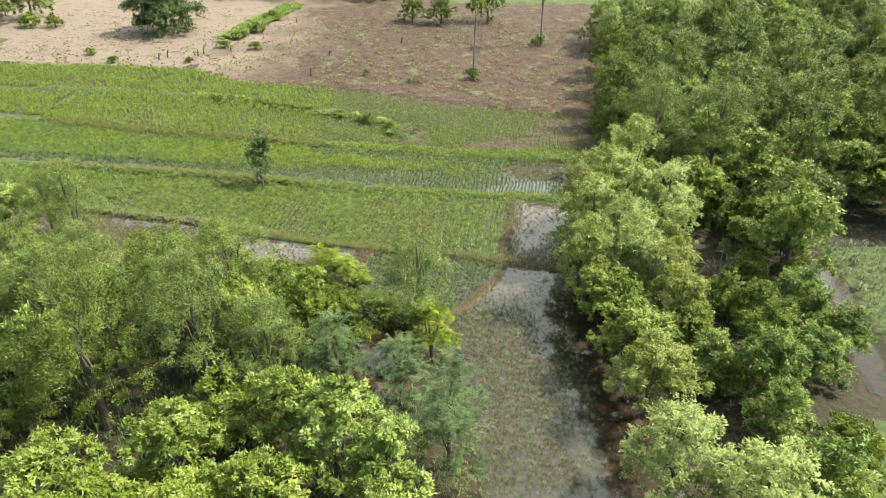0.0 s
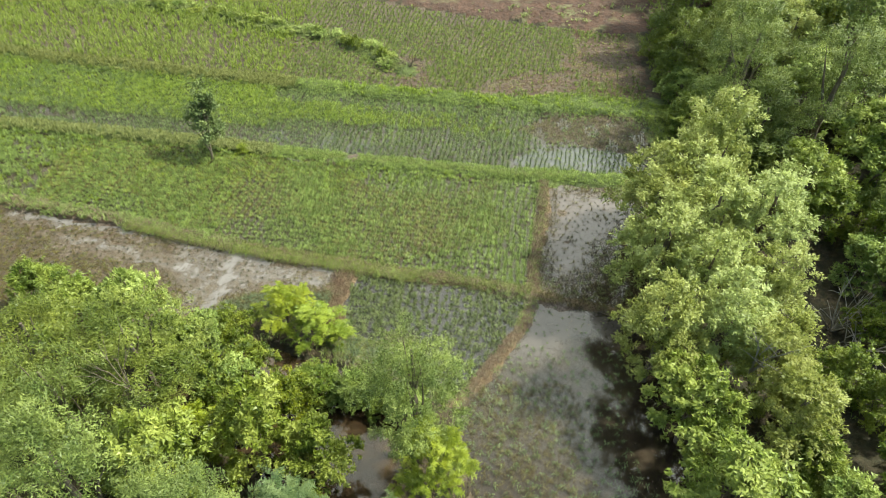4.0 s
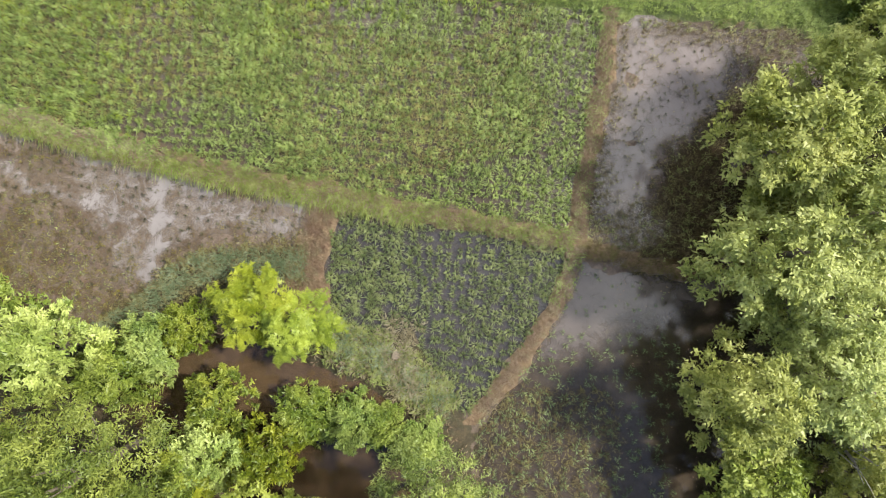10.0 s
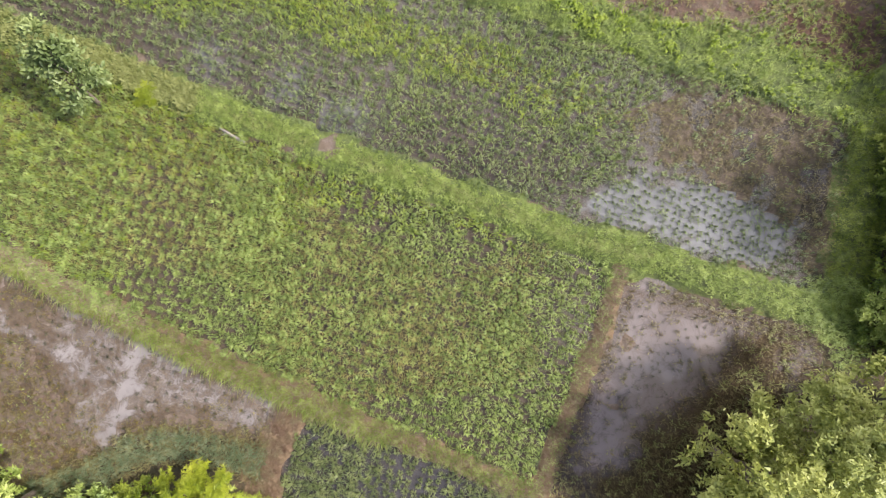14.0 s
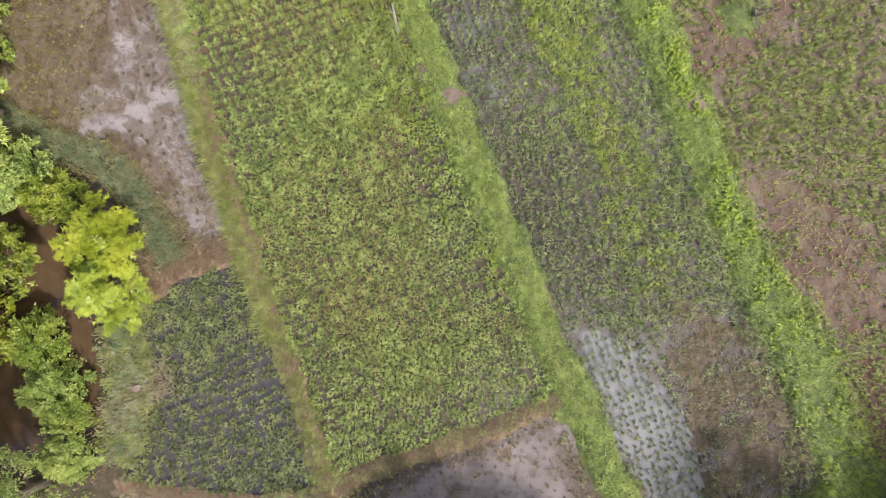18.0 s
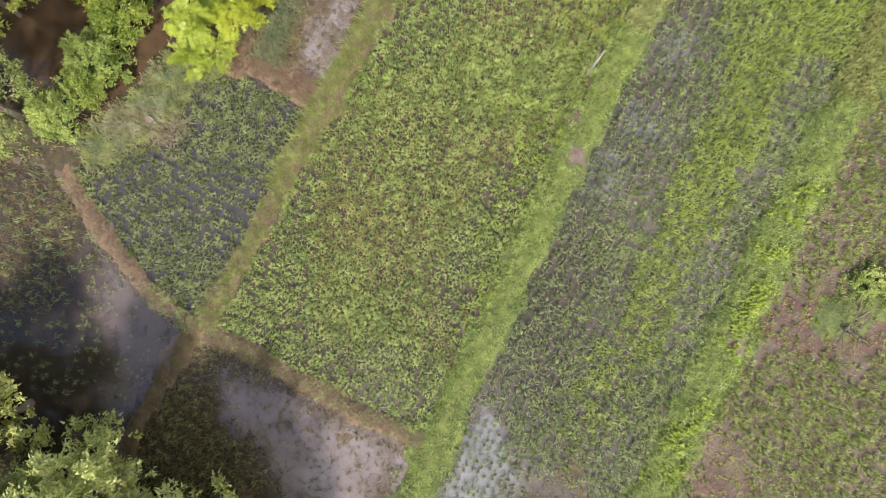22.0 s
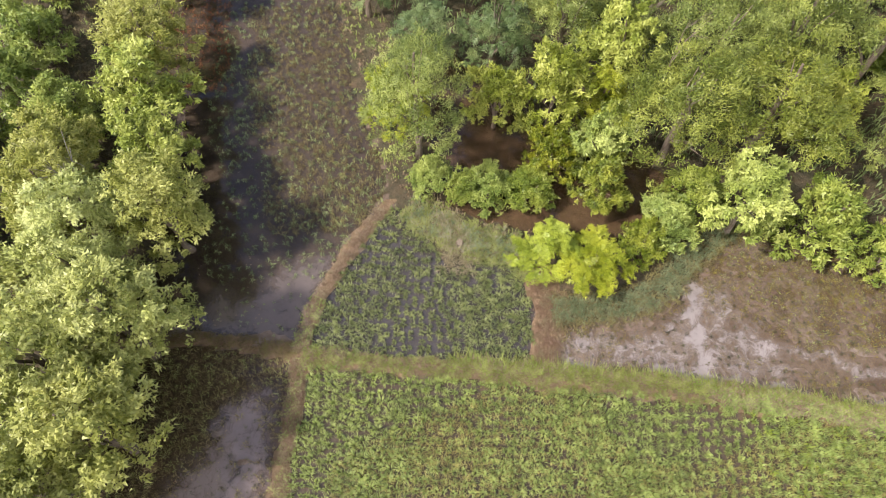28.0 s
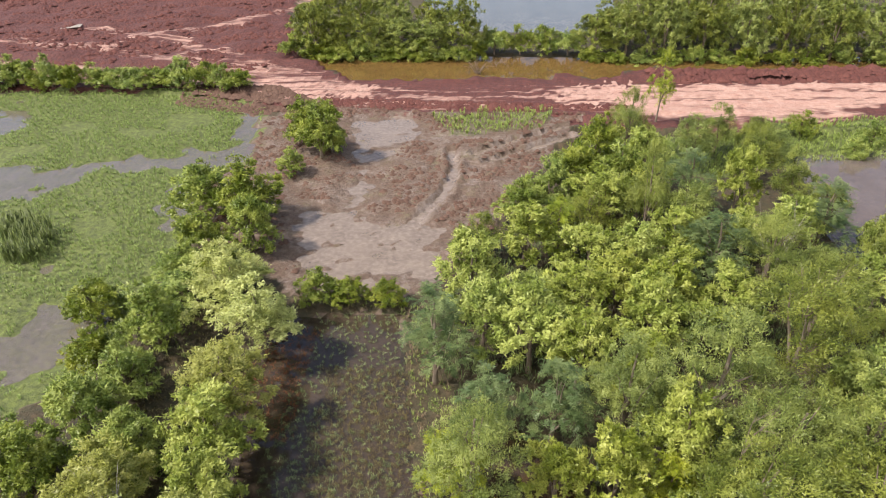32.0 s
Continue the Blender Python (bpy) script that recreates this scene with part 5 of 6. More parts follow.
SPECIES = {
    "silver": dict(kind="pale", tall=6.3, rad=2.1, lobes_n=15, count=15000, leaf=0.067, aspect=0.52, bare=0.22, per=20, solid=False, loose=1.1),
    "fresh": dict(kind="bright", tall=4.2, rad=1.8, lobes_n=16, count=9500, leaf=0.085, aspect=0.48, bare=0.06, per=16, solid=False),
    "golden": dict(kind="yellow", tall=3.6, rad=1.5, lobes_n=8, count=8000, leaf=0.06, aspect=0.32, bare=0.08, sprays=520),
    "lime": dict(kind="lime", tall=5.4, rad=1.9, lobes_n=13, count=11000, leaf=0.078, aspect=0.52, bare=0.12, per=18, solid=False),
    "feathery": dict(kind="feather", tall=7.4, rad=2.5, lobes_n=18, count=20000, leaf=0.056, aspect=0.34, bare=0.18, per=26, solid=False, loose=1.7),
    "bluish": dict(kind="blue", tall=6.0, rad=1.9, lobes_n=12, count=8000, leaf=0.07, aspect=0.3, bare=0.15, sprays=700),
    "mixed": dict(kind="feather", tall=5.4, rad=2.0, lobes_n=13, count=11000, leaf=0.08, aspect=0.34, bare=0.1, per=20, solid=False, loose=1.4),
    "leafy": dict(kind="lime", tall=5.4, rad=2.0, lobes_n=13, count=7600, leaf=0.1, aspect=0.48, bare=0.1, per=14, solid=False),
    "far": dict(kind="feather", tall=8.0, rad=3.2, lobes_n=20, count=11000, leaf=0.115, aspect=0.42, bare=0.0, solid=False),
    "belt": dict(kind="feather", tall=6.0, rad=2.6, lobes_n=20, count=9500, leaf=0.11, aspect=0.45, bare=0.0, solid=False, per=22),
    "dome": dict(kind="blue", tall=6.5, rad=4.0, lobes_n=20, count=14000, leaf=0.16, aspect=0.45, bare=0.0, solid=False, flat=1.0),
    "farbush": dict(kind="bright", tall=3.0, rad=1.7, lobes_n=11, count=4600, leaf=0.105, aspect=0.42, bare=0.0, limbs=3, solid=False),
    "weed": dict(kind="lime", tall=0.7, rad=0.8, lobes_n=7, count=1100, leaf=0.065, aspect=0.45, bare=0.0, limbs=2, solid=False),
    "sapling": dict(kind="dark", tall=4.2, rad=0.9, lobes_n=12, count=3000, leaf=0.09, aspect=0.5, bare=0.18, limbs=4, lean=-1.0, per=7),
}
LABELS = {
    "dome": "dense round dark green tree on the dry field",
    "mixed": "thicket tree with fine mid-green foliage", "leafy": "thicket tree with broad yellow-green leaves", "belt": "leafy green tree with branches down to the bank",
    "silver": "broadleaf tree with a pale silvery green crown", "fresh": "bushy young tree with bright green leaves", "golden": "shrub with feathery yellow-green fronds",
    "lime": "tree with a dense lime green crown", "feathery": "tall feathery-leaved green tree with drooping sprays", "bluish": "tree with dark blue-green fine foliage",
    "far": "large green woodland tree with a broad crown", "farbush": "low green bush beside the water", "sapling": "slender leaning tree with dark glossy leaves on a paddy bund",
}
SPECIES["olive"] = dict(kind="olive", tall=3.4, rad=1.4, lobes_n=11, count=9000, leaf=0.06, aspect=0.5, bare=0.06, per=18, solid=False)
LABELS["olive"] = "rounded bushy tree with small yellow-green and dark leaves"
SPECIES["slender"] = dict(kind="feather", tall=9.0, rad=1.3, lobes_n=6, count=700, leaf=0.16, aspect=0.4, bare=0.72, limbs=3, solid=False, bark=PALE_BARK)
LABELS["slender"] = "slender tree with a tall bare pale trunk on the dry field"
made = {}


def plant(species, x, y, tall, rad, turn=None, label=None, name="tree", group="woodland trees", category="tree"):
    """Stand a tree of a species at a place, at its own height and width."""
    s = SPECIES[species]
    i = plant.count = plant.count + 1
    variant = i % (3 if species not in ("sapling",) else 1)
    key = (species, variant)
    r = random.Random(i * 7 + 3)
    turn = r.uniform(0, 360) if turn is None else turn
    m = pose(x, y, float(ground_height(x, y)), 0, 0, turn) @ Matrix.Diagonal((rad / s["rad"], rad / s["rad"], tall / s["tall"], 1))
    if key not in made:
        made[key] = make_tree(name, seed=100 + 13 * variant + len(species), **s)
        ob = made[key]
        ob.matrix_basis = m
    else:
        src = made[key]
        keep = src.matrix_basis.copy()
        src.matrix_basis = Matrix()
        ob = copy_thing(src, m)
        src.matrix_basis = keep
        ob.name = name
    return tagged(ob, label or LABELS[species], category, group)


plant.count = 0

TREES = {
    "silver": [(6.2, -1.9, 6.2, 1.6), (7.8, -5.4, 5.4, 1.5), (6.8, 4.2, 6.4, 1.6), (5.3, 3.0, 6.6, 1.9), (4.9, -0.2, 6.5, 1.8), (3.9, -4.3, 5.8, 1.6), (6.7, -3.9, 6.0, 1.7), (7.0, 0.8, 7.3, 2.0), (8.3, 5.4, 7.6, 1.9), (5.4, -12.6, 5.0, 1.7), (8.1, -7.4, 4.8, 1.6), (7.4, -19.3, 5.2, 2.0), (5.2, -17.0, 5.4, 1.7), (9.8, 1.8, 6.5, 1.8), (9.0, -1.8, 5.0, 1.6)],
    "fresh": [(15.6, -4.6, 3.0, 1.5), (16.4, -7.8, 2.8, 1.4), (16.8, -0.2, 3.2, 1.5), (16.2, 2.9, 3.4, 1.5), (15.0, -6.9, 3.2, 1.5), (8.3, -8.6, 3.4, 1.3), (8.9, -10.4, 3.2, 1.4), (11.6, -4.6, 2.6, 1.2), (13.9, 4.6, 4.0, 1.6), (13.8, -2.2, 2.4, 1.2), (9.3, -6.0, 3.0, 1.1), (14.9, 1.2, 3.0, 1.4), (11.0, -11.3, 4.2, 1.7), (12.2, -9.0, 3.6, 1.5), (12.7, -6.2, 3.2, 1.4), (14.2, -9.9, 3.0, 1.5), (10.6, -14.0, 3.4, 1.5), (12.9, -15.7, 3.2, 1.5), (12.6, -31.0, 4.2, 2.3), (9.6, -30.8, 4.6, 2.3), (11.0, -26.0, 4.0, 1.7),
              (8.3, -27.0, 4.0, 1.7), (10.7, -17.8, 4.2, 1.8), (9.0, -22.8, 3.6, 1.7), (1.6, -21.8, 1.7, 1.1), (-0.6, -21.7, 1.7, 1.0), (-8.9, -5.1, 2.2, 1.1), (-7.5, -5.5, 2.0, 1.0), (-6.6, -5.6, 1.9, 0.8), (-5.4, -6.1, 1.8, 0.9), (-8.5, -30.5, 3.8, 1.6), (-10.5, -32.2, 4.6, 1.8), (-12.6, -34.6, 5.2, 1.9), (-14.6, -37.6, 5.6, 2.0), (-15.4, -33.4, 5.2, 2.0),
              (-13.9, -3.1, 2.6, 1.2), (-14.9, -3.8, 3.0, 1.2), (-12.9, -2.5, 2.0, 0.9), (6.6, -41.0, 5.4, 2.1), (8.2, -43.0, 4.4, 1.7), (8.3, -37.8, 2.2, 1.1), (-19.3, -2.2, 4.2, 1.5), (-21.5, -0.9, 3.0, 1.3), (3.4, -21.9, 2.2, 1.1)],
    "lime": [(-17.6, -35.8, 5.6, 2.0), (4.7, -7.0, 5.2, 1.75), (5.2, -9.9, 5.2, 1.9), (-10.4, -8.4, 5.5, 1.6), (-11.9, -6.3, 4.2, 1.2), (-8.2, -8.8, 4.2, 1.3), (-7.9, -16.4, 6.0, 2.1), (-10.0, -15.0, 5.6, 1.7), (-5.7, -17.6, 5.4, 1.7), (-13.9, -17.2, 5.6, 2.0),
             (-10.2, -19.0, 5.2, 1.9), (-12.7, -20.2, 5.2, 1.9), (-8.4, -25.6, 5.0, 2.0), (-11.7, -23.2, 5.2, 2.0), (-13.4, -29.8, 5.6, 2.1), (-15.2, -20.0, 5.2, 2.0), (-17.8, -18.8, 5.4, 2.0),
             (-16.6, -24.6, 5.4, 2.0), (-12.9, -9.5, 6.0, 1.8), (12.9, 5.0, 5.6, 1.9), (16.3, -1.3, 7.0, 2.2), (-16.4, -2.9, 5.0, 1.6)],
    "golden": [(-10.8, -1.7, 2.5, 1.4), (-9.3, -2.5, 2.3, 1.3), (-4.4, -9.0, 3.8, 1.5), (-12.3, -8.2, 4.2, 1.2), (-10.4, -26.4, 5.0, 1.6)],
    "olive": [(-11.7, -4.7, 3.2, 1.15), (-10.0, -6.3, 3.2, 1.2), (-12.0, -6.4, 4.0, 1.25)],
    "feathery": [(-5.0, -7.6, 7.5, 2.0), (-11.4, -11.9, 6.4, 1.9), (-14.6, -6.3, 6.6, 2.6), (-18.0, -6.2, 6.8, 2.7), (-17.8, -42.0, 6.2, 1.7), (-17.0, -39.2, 5.6, 1.8), (-12.2, -27.4, 4.8, 1.8), (-14.6, -11.2, 8.2, 2.5), (-18.6, -13.4, 8.8, 2.7), (-16.2, -8.4, 7.2, 2.2), (-19.8, -9.4, 7.6, 2.4),
                 (-23.0, -8.6, 7.0, 2.4), (-26.0, -13.6, 7.2, 2.5), (-22.2, -17.8, 6.4, 2.4), (-26.4, 1.2, 6.6, 2.1), (-27.4, -3.4, 5.8, 2.3), (-23.4, -3.9, 5.4, 2.0), (-30.5, -8.5, 7.0, 2.6),
                 (-29.0, 2.8, 5.6, 1.8), (11.8, 12.4, 9.0, 2.8), (15.6, 10.2, 9.0, 2.9), (13.0, 17.6, 8.0, 2.6), (-15.9, -28.2, 7.8, 1.6), (-21.0, -22.2, 6.0, 2.2), (-30.4, -18.4, 6.4, 2.5)],
    "bluish": [(-19.8, -32.6, 5.4, 2.1), (-3.4, -15.6, 6.4, 1.8), (-8.5, -11.6, 5.0, 1.6), (-18.4, -23.0, 6.0, 2.1), (-26.4, -27.4, 5.6, 2.1), (-5.6, -12.0, 4.2, 1.4)],
    "far": [(11.6, 22.4, 7.2, 2.5), (10.6, 19.0, 4.8, 1.8), (24, 14.5, 9, 3.2), (19.4, 30.4, 8, 3), (25, 32.5, 9, 3.5), (26.6, 24.7, 9, 3.2), (18.6, 3.2, 6.6, 2.4), (15.7, 32, 6.6, 2.5),
            (17.2, 24.8, 8.5, 2.9), (20, 18, 9, 3), (21, 8.2, 7.5, 2.7), (28, 8, 8, 3), (31, 18, 9, 3.2), (19, 40, 8, 3), (34, 11, 8, 3), (15.0, 27.6, 6.0, 2.2)],
}
WIDER = {"silver": 1.28, "golden": 1.05, "far": 1.1}
for kind, rows in TREES.items():
    for x, y, tall, rad in rows:
        plant(kind, x, y, tall, rad * WIDER.get(kind, 1.1))

# the thicket between the named trees, and the scrub behind the eastern row
fill = random.Random(9)
stood = [(x, y) for rows in TREES.values() for x, y, *_ in rows]
THICKET = [(-4.6, -11), (-3.4, -19.5), (-5.5, -28), (-12, -33), (-24, -32), (-30, -27), (-38, -20), (-38, 3), (-31, 4.5), (-24, -1.5), (-20, -4.5), (-15.5, -6.2), (-13, -8.5), (-8, -10.5)]
SCREEN = [(8.8, -5.5), (9.5, 3), (9.6, 8), (10.5, 10), (16, 8), (17.5, 4), (12, 2), (10.5, -3)]
UNDER = [(8.6, -16), (8.4, -3), (10, -2), (11, -6), (15, -12), (16, -17), (13, -28), (9.5, -27), (8, -22)]
for area, kinds, gap, low, high, tries in ((THICKET, ("mixed", "leafy", "leafy", "mixed", "lime"), 2.5, 2.4, 7.0, 1500), (SCREEN, ("lime", "mixed", "silver"), 2.3, 4.0, 6.5, 300),
                                           (UNDER, ("fresh",), 2.0, 2.2, 3.6, 300)):
    for i in range(tries):
        x, y = fill.uniform(-40, 18), fill.uniform(-34, 12)
        if inside(area, np.array(x), np.array(y)) and all(math.hypot(x - a, y - b) > gap for a, b in stood):
            stood.append((x, y))
            plant(fill.choice(kinds), x, y, fill.uniform(low, high), fill.uniform(1.5, 2.1))

duff = planted(THICKET, 15, 0.5, 105, jitter=2.0, patch=lambda x, y, r: ground_height(x, y) > -0.02, size=(0.7, 1.6))
blades("undergrowth", duff, 6, 0.45, 0.4, 0.03, RICE["dusky"], 105, "dark green weeds on the shaded thicket floor", "undergrowth", 0.6)

# the wood beyond the east edge of the fields, and the belts along the canal
wood = random.Random(5)
for i in range(34):
    y = 30 + 62 * (i / 34) + wood.uniform(-1, 1)
    x = 15 + (y - 26) * 0.16 + wood.uniform(2.5, 34)
    plant("far", x, y, wood.uniform(6.5, 9.5), wood.uniform(2.6, 3.6))
stand = random.Random(15)
for i in range(900):
    x, y = stand.uniform(10.5, 48), stand.uniform(3, 60)
    if x > 11 + max(0.0, y - 26) * 0.17 and not inside(EAST_VERGE, np.array(x), np.array(y)) and not (12 < x < 27 and y < 6) and all(math.hypot(x - a, y - b) > 2.7 for a, b in stood):
        stood.append((x, y))
        plant(stand.choice(("mixed", "far", "lime", "far", "lime", "silver")), x, y, stand.uniform(3.8, 7.0), stand.uniform(1.9, 2.8), label="woodland tree in a dense stand beyond the paddies")
for i in range(15):
    x = 13 - i * 5.0 + stand.uniform(-1.2, 1.2)
    if not -21 < x < -6:
        plant("belt", x, -74.5 - stand.uniform(0, 2.5), stand.uniform(5.5, 7.5), stand.uniform(2.8, 3.4), group="trees along the canal")
for x, tall in ((13, 6.8), (9.5, 6.2), (6.0, 5.8), (2.5, 4.8), (-1.0, 5.0), (-4.6, 7.2), (-20, 5.8), (-23.5, 7.2), (-28, 8.6), (-32.5, 8.2), (-37, 9), (-42, 9), (-47, 8.6), (-52, 8.8), (-58, 9)):
    plant("belt", x, -69.9 - wood.uniform(0, 1.2), tall, wood.uniform(2.6, 3.3), group="trees along the canal")
for x in (-8.4, -11.4, -14.2, -17.0):
    plant("farbush", x, -70.4 - wood.uniform(0, 1), wood.uniform(3.0, 3.8), 2.0, name="bush", group="bushes along the canal", category="bush")
for x in (14.5, 12, 9.6, 7.4, 5.0, 2.8, 0.5, -1.8, -4.0, -6.2, -19.5, -22.0, -25, -28, -31, -34, -37, -40.5, -44, -48, -52):
    plant("farbush", x, -68.4 - wood.uniform(0, 1.2), wood.uniform(1.8, 3.0), wood.uniform(1.6, 2.2), name="bush", group="bushes along the canal", category="bush", label="leafy green bush overhanging the canal bank")
for x in (12, 8, 4.5, -27, -33, -39, -46, -53):
    plant("far", x, -79 - wood.uniform(0, 6), wood.uniform(7, 9.5), wood.uniform(2.6, 3.4), group="trees along the canal")
for i in range(24):
    plant("farbush", 18.0 + i * 1.45 + wood.uniform(-0.5, 0.5), -57.0 + wood.uniform(-0.8, 0.5), wood.uniform(2.0, 3.3), wood.uniform(1.3, 2.0), name="bush", label="leafy green bush in a hedge beside the marsh",
          group="hedge beside the marsh", category="bush")
for x, y, tall, rad in ((18.0, -58.6, 1.4, 0.9), (-33.5, -46.3, 2.4, 1.4), (-36.6, -43.0, 2.2, 1.3), (-30.0, -46.4, 1.6, 1.1), (-39, -45, 2.2, 1.4), (5.9, -41.8, 3.0, 1.3)):
    plant("farbush", x, y, tall, rad, name="bush", group="roadside bushes", category="bush")
for x, y, tall, rad in ((10.2, 10.4, 2.4, 1.5), (10.0, 13.4, 2.8, 1.6), (10.3, 16.6, 2.6, 1.5), (9.9, 8.6, 2.2, 1.3), (11.6, 11.8, 3.2, 1.7), (11.4, 14.8, 3.0, 1.6), (11.9, 9.6, 3.0, 1.6), (10.4, 19.2, 2.4, 1.5), (10.2, 22.2, 2.2, 1.4)):
    plant("fresh", x, y, tall, rad, name="bush", label="leafy green bush at the edge of the wood", group="bushes at the wood's edge", category="bush")
for x, y in ((13.4, 9.0), (12.6, 14.8), (15.4, 14.0), (13.8, 20.4), (17.6, 6.6), (14.6, 23.4), (17.2, 17.4), (19.0, 12.2), (12.0, 25.6), (18.6, 21.4)):
    plant("farbush", x, y, wood.uniform(1.8, 3.2), wood.uniform(1.4, 2.0), name="bush", label="leafy green bush at the edge of the wood", group="bushes at the wood's edge", category="bush")
for x, y, tall, rad in ((-27.8, -41.4, 4.0, 1.8), (-26.6, -37.6, 4.6, 1.9), (-27.2, -33.6, 4.4, 1.8), (-27.6, -30.0, 4.2, 1.9), (-29.8, -42.2, 2.6, 1.6), (-25.0, -42.5, 4.4, 1.8), (-22.6, -40.4, 4.6, 1.9)):
    plant("mixed", x, y, tall, rad, label="leafy tree on the bank of shallow grey water", group="trees beside the side water")
plant("golden", -21.7, -48.2, 7.0, 1.4, label="slender yellow-green tree beside the red road", group="roadside trees")
plant("dome", -41, 56.5, 8.0, 5.2, group="trees on the dry field")
for x, y, tall, rad in ((-63, 64, 7, 3.4), (-66, 60, 6, 3.0), (-15, 77, 6, 3), (-30, 78, 6, 3), (-38, 79, 6, 3.2), (-8.5, 62, 4, 2.2), (-4.5, 61, 4.2, 2.4), (-22, 79, 6, 3), (2, 62.5, 9, 2.6)):
    plant("belt", x, y, tall, rad, label="round dark green tree on the dry field", group="trees on the dry field")
for x, y, tall, rad in ((-57, 58.5, 1.8, 1.3), (-60.5, 58.5, 2.2, 1.6), (-0.9, 36.0, 1.6, 0.9), (7.6, 49.6, 1.5, 1.0), (-46, 45, 1.0, 0.8), (-27, 47.5, 1.1, 0.9)):
    plant("farbush", x, y, tall, rad, name="bush", label="small green bush on bare brown soil", group="bushes on the dry field", category="bush")
plant("sapling", -17.3, 10.15, 4.4, 0.95, turn=270, group="tree on the bund")
plant("golden", -15.7, 10.8, 0.8, 0.5, name="bush", label="small yellow-green bush on the bund", group="bush on the bund", category="bush")


# ---- small things ----
plant("slender", -0.8, 36.2, 9.5, 1.2, group="trees on the dry field")
plant("slender", 8.0, 49.6, 11.0, 1.4, group="trees on the dry field")
for i in range(26):
    u = i / 25
    line = resample(THIRD[2:], 0.5)
    q = line[int((0.22 + 0.76 * u) * (len(line) - 1))]
    plant("weed", q[0] + wood.uniform(-0.5, 0.5), q[1] + wood.uniform(-0.4, 0.4), wood.uniform(0.35, 0.85), wood.uniform(0.5, 1.0), name="bush",
          label="low leafy weed clump growing on a paddy bund", group="weeds on the far bund", category="bush")
for x, y, tall, rad in ((-31.0, 48.4, 1.2, 1.0), (-42, 41.9, 0.9, 0.7), (-33.3, 42.0, 0.8, 0.6), (-12.5, 37.5, 0.7, 0.5), (-29.0, 56, 1.4, 1.3), (-30.4, 52.8, 1.1, 1.2), (-28.2, 63, 1.4, 1.4)):
    plant("farbush", x, y, tall, rad, name="bush", label="small green bush on bare brown soil", group="bushes on the dry field", category="bush")
weeds = strewn([(-31.6, 52), (-29.8, 60), (-26.9, 72)], 1.6, 12, 71, (0.8, 1.6))
blades("grass", weeds, 7, 0.5, 0.4, 0.05, RICE["grass"], 71, "strip of tall green weeds across the dry field", "grass", 0.4)
stubble = planted(DRY_FIELD, 0, 0.9, 72, jitter=2.0, patch=lambda x, y, r: (y < 66) & (x > -58) & (waves(x, y, 7.0, 73) > 0.15), size=(0.5, 1.4))
blades("dry_grass", stubble, 5, 0.18, 0.25, 0.04, RICE["straw"], 72, "scattered dry stubble on brown soil", "grass", 0.6)

green = planted(DRY_FIELD, 0, 1.0, 87, jitter=2.0, patch=lambda x, y, r: (y < 60) & (x > -50) & (waves(x, y, 9.0, 88) + 0.02 * (x + 20) > 0.0), size=(0.5, 1.5))
blades("weeds", green, 6, 0.22, 0.3, 0.05, RICE["rank"], 87, "scattered green weeds on brown soil", "weeds", 0.6)


def stake(x, y, tall, lean):
    ob = new("stump")
    ob.matrix_basis = pose(x, y, float(ground_height(x, y)) - 0.05, lean, lean * 0.5, lean * 11)
    v, f = tube([(0, 0, 0), (0.02, 0, tall * 0.5), (0.05, 0.03, tall)], [0.11, 0.08, 0.05], 7)
    part("stem", mesh_of("stem", v, f, BARK), ob)
    v, f = tube([(0.02, 0, tall * 0.5), (0.14, 0.1, tall * 0.8), (0.2, 0.16, tall * 0.95)], [0.05, 0.035, 0.015], 5)
    part("side_shoot", mesh_of("side_shoot", v, f, BARK), ob)
    return tagged(ob, "dark cut stump standing on the dry field", "stump", "stumps on the dry field")


for i, (x, y) in enumerate(((-17.6, 44.9), (-37.1, 43.0), (-32.6, 45.2), (-29.9, 47.1), (-9.4, 50.8), (-18.4, 37.0), (-24.8, 61.8), (-33.1, 44.6), (-36.4, 43.8))):
    stake(x, y, 0.6 + 0.15 * (i % 3), 4 * (i % 4) - 6)


def bare_branches(name, x, y, z, tall, rad, n, seed, label, group, bark=PALE_BARK, thick=0.045):
    """A leafless bough or bush: forking twigs from one foot."""
    r = np.random.RandomState(seed)
    ob = new(name)
    ob.matrix_basis = pose(x, y, z)
    for i in range(n):
        a, f = r.uniform(0, 6.28), r.uniform(0.3, 1.0)
        tip = Vector((rad * f * math.cos(a), rad * f * math.sin(a), tall * r.uniform(0.6, 1.0)))
        mid = tip * 0.5 + Vector((r.normal(0, 0.1), r.normal(0, 0.1), tall * 0.1)) * rad
        v, f1 = tube([(0, 0, -0.1), mid, tip], [thick, thick * 0.6, thick * 0.16], 5)
        fork = mid + (tip - mid) * 0.3
        for k in range(3):
            end = tip + Vector(r.normal(0, 0.35 * rad, 3))
            w, f2 = tube([fork, fork.lerp(end, 0.6) + Vector((0, 0, 0.05)), end], [thick * 0.36, thick * 0.24, thick * 0.1], 4)
            f1 = f1 + [tuple(q + len(v) for q in face) for face in f2]
            v = v + w
        part("branch", mesh_of("branch", v, f1, bark), ob)
    return tagged(ob, label, "dead branches", group)


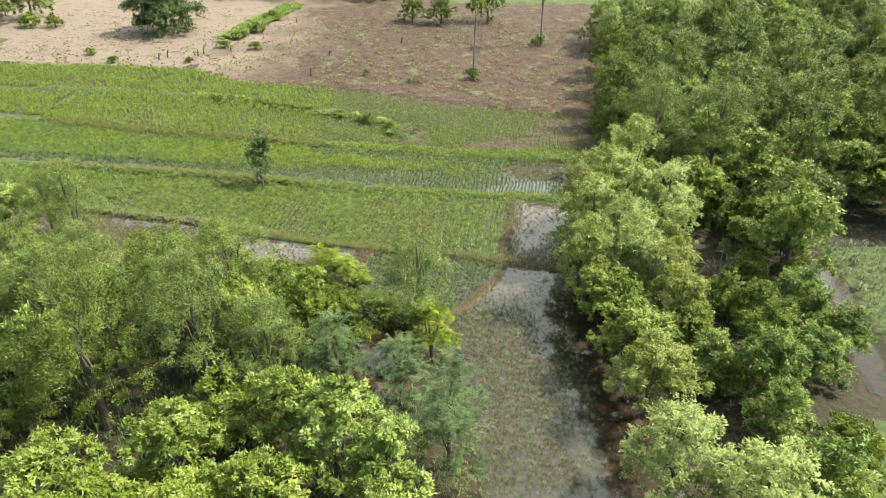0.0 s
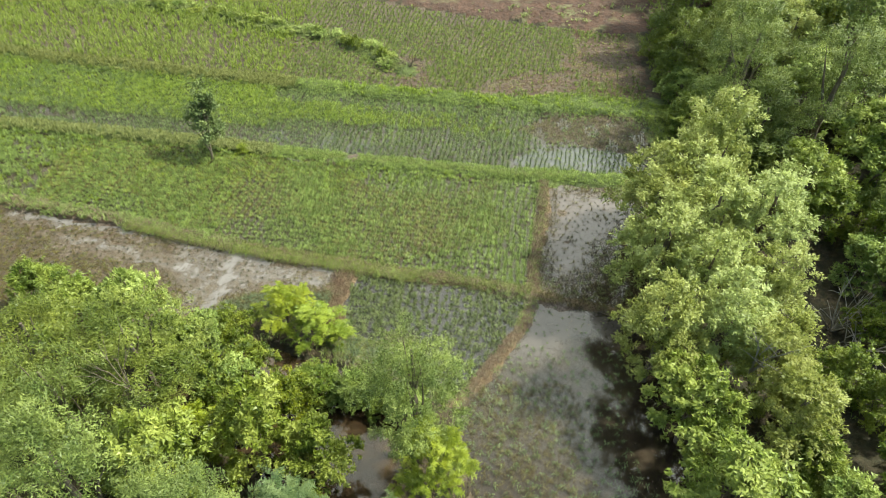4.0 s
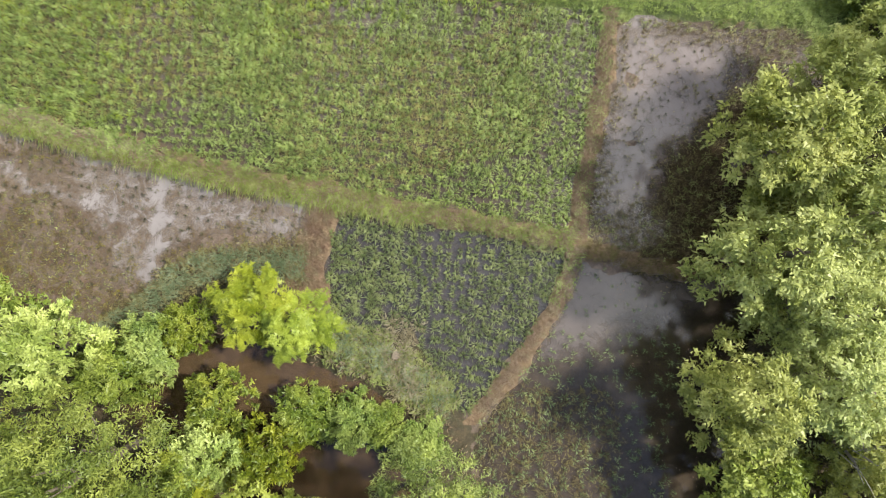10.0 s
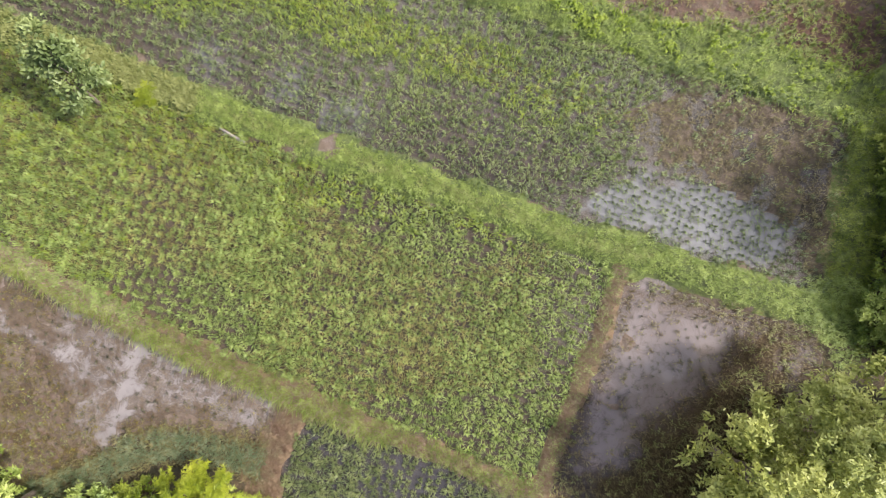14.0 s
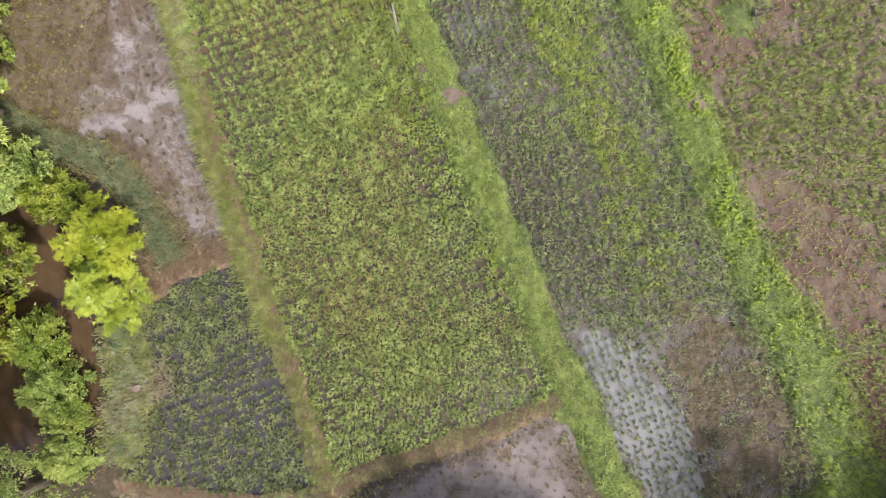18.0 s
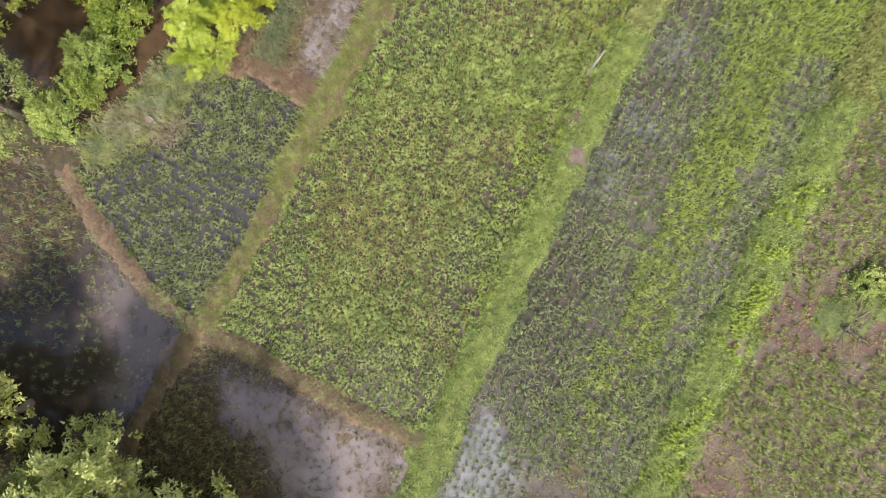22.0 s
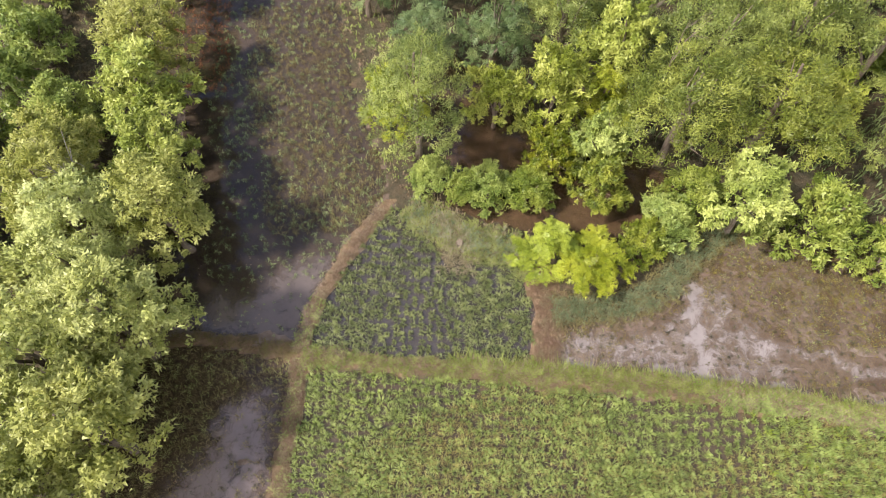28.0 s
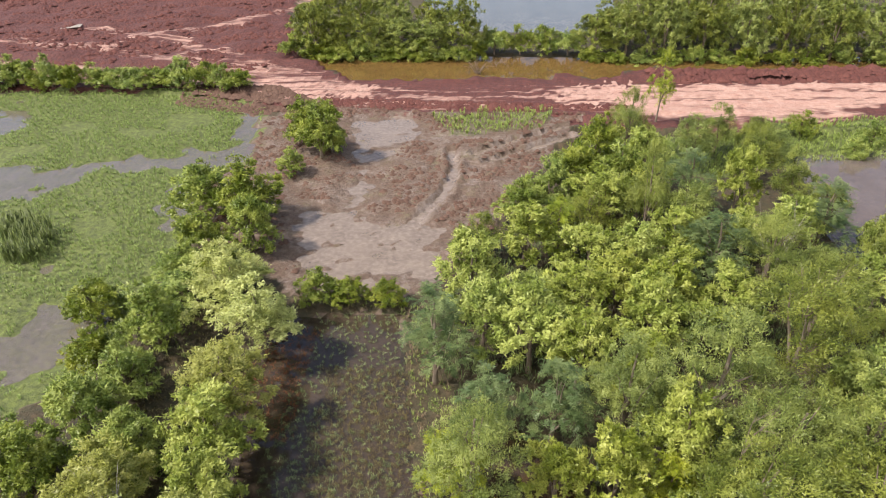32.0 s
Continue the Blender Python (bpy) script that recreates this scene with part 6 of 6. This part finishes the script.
bare_branches("dead_bush", 12.5, -1.6, 0.0, 1.8, 1.5, 12, 1, "leafless grey dead bush over dark mud", "dead branches")
bare_branches("dead_bush", 12.9, -2.9, 0.0, 1.4, 1.2, 9, 2, "leafless grey dead bush over dark mud", "dead branches")
bare_branches("dead_tree", -14.2, -7.8, 4.2, 2.2, 1.0, 5, 3, "bare grey dead boughs among green crowns", "dead branches", BARK, 0.025)
bare_branches("dead_tree", -18.4, -13.6, 5.6, 2.8, 1.2, 6, 4, "bare grey dead boughs among green crowns", "dead branches", BARK, 0.025)
bare_branches("dead_tree", -22.3, -24.0, 0.0, 4.6, 1.7, 9, 5, "leafless pale grey tree among green trees", "dead branches", PALE_BARK, 0.03)
bare_branches("brush_pile", -6.3, -63.8, -0.1, 1.3, 1.8, 14, 6, "heap of dead brushwood lying in the canal", "dead branches", BARK)
bare_branches("dead_weeds", -6.9, 20.6, 0.1, 0.4, 0.9, 12, 7, "dry twiggy weeds at the end of a bund", "dead branches", BARK)
bare_branches("dead_bush", 7.0, -5.6, 2.5, 2.2, 1.0, 6, 8, "grey bare twigs among silvery green crowns", "dead branches")

stump = new("stump")
stump.matrix_basis = pose(-6.2, -3.45, 0.02, 0, 0, 30)
v, f = tube([(0, 0, -0.1), (0.02, 0, 0.12), (0.03, 0.02, 0.3)], [0.2, 0.16, 0.13], 9)
part("bole", mesh_of("bole", v, f, BARK), stump)
for a in range(5):
    v, f = tube([(0.1 * math.cos(a * 1.26), 0.1 * math.sin(a * 1.26), 0.05), (0.3 * math.cos(a * 1.26), 0.3 * math.sin(a * 1.26), 0.02), (0.5 * math.cos(a * 1.26 + 0.2), 0.5 * math.sin(a * 1.26 + 0.2), -0.05)], [0.07, 0.05, 0.02], 5)
    part("root", mesh_of("root", v, f, PALE_BARK), stump)
tagged(stump, "weathered grey tree stump among long dry grass", "stump", "stump on the bank")

log = new("log")
log.matrix_basis = pose(-12.6, 10.05, 0.12, 0, 90, 161)
v, f = tube([(0, 0, -0.5), (0.01, 0.02, 0), (0, 0.01, 0.5)], [0.06, 0.055, 0.04], 8)
part("stem", mesh_of("stem", v, f, PALE_BARK), log)
v, f = tube([(0, 0, 0.1), (-0.02, 0.1, 0.25), (-0.03, 0.16, 0.3)], [0.03, 0.02, 0.01], 5)
part("side_branch", mesh_of("side_branch", v, f, PALE_BARK), log)
tagged(log, "grey weathered log lying beside the grassy bund", "log", "log on the bund")

board = new("board")
board.matrix_basis = pose(46, -79.2, float(ground_height(46, -79.2)) + 0.08, 3, 2, 20)
for k in range(4):
    bm = bmesh.new()
    bmesh.ops.create_cube(bm, size=1, matrix=Matrix.Translation((0, -0.75 + k * 0.5, 0)) @ Matrix.Diagonal((2.4, 0.47, 0.06, 1)))
    bmesh.ops.bevel(bm, geom=bm.edges[:], offset=0.01, segments=1, affect="EDGES")
    me = bpy.data.meshes.new("plank")
    bm.to_mesh(me)
    bm.free()
    me.materials.append(PALE_BARK)
    part("plank", me, board)
tagged(board, "pale wooden board lying on red earth", "board", "board on the red ground")

# fallen leaves afloat on the dark water beside the trees
r = np.random.RandomState(81)
n = 900
fx, fy = r.uniform(0.5, 7.5, n), r.uniform(-16, 7.5, n)
ok = (inside(PADDY_FLOODED, fx, fy) & (fx > 1.2)) | (inside(PADDY_EAST, fx, fy) & (fx > 2.0))
fx, fy = fx[ok], fy[ok]
ang, ln = r.uniform(0, 6.28, len(fx)), r.uniform(0.02, 0.045, len(fx))
dx, dy = np.cos(ang) * ln, np.sin(ang) * ln
fz = np.maximum(0.008, ground_height(fx, fy) + 0.015)
v = np.stack([np.stack([fx - dx, fy - dy, fz], -1), np.stack([fx + dy * 0.5, fy - dx * 0.5, fz + 0.006], -1), np.stack([fx + dx, fy + dy, fz], -1), np.stack([fx - dy * 0.5, fy + dx * 0.5, fz + 0.006], -1)], 1)
k = np.arange(len(fx))[:, None] * 4
me = fast_mesh("fallen_leaves", v.reshape(-1, 3), (k + np.array([0, 1, 2, 3])).ravel(), np.full(len(fx), 4), RICE["straw"])
tagged(new("fallen_leaves", me), "yellow fallen leaves afloat on dark shallow water", "leaves", kind="stuff")
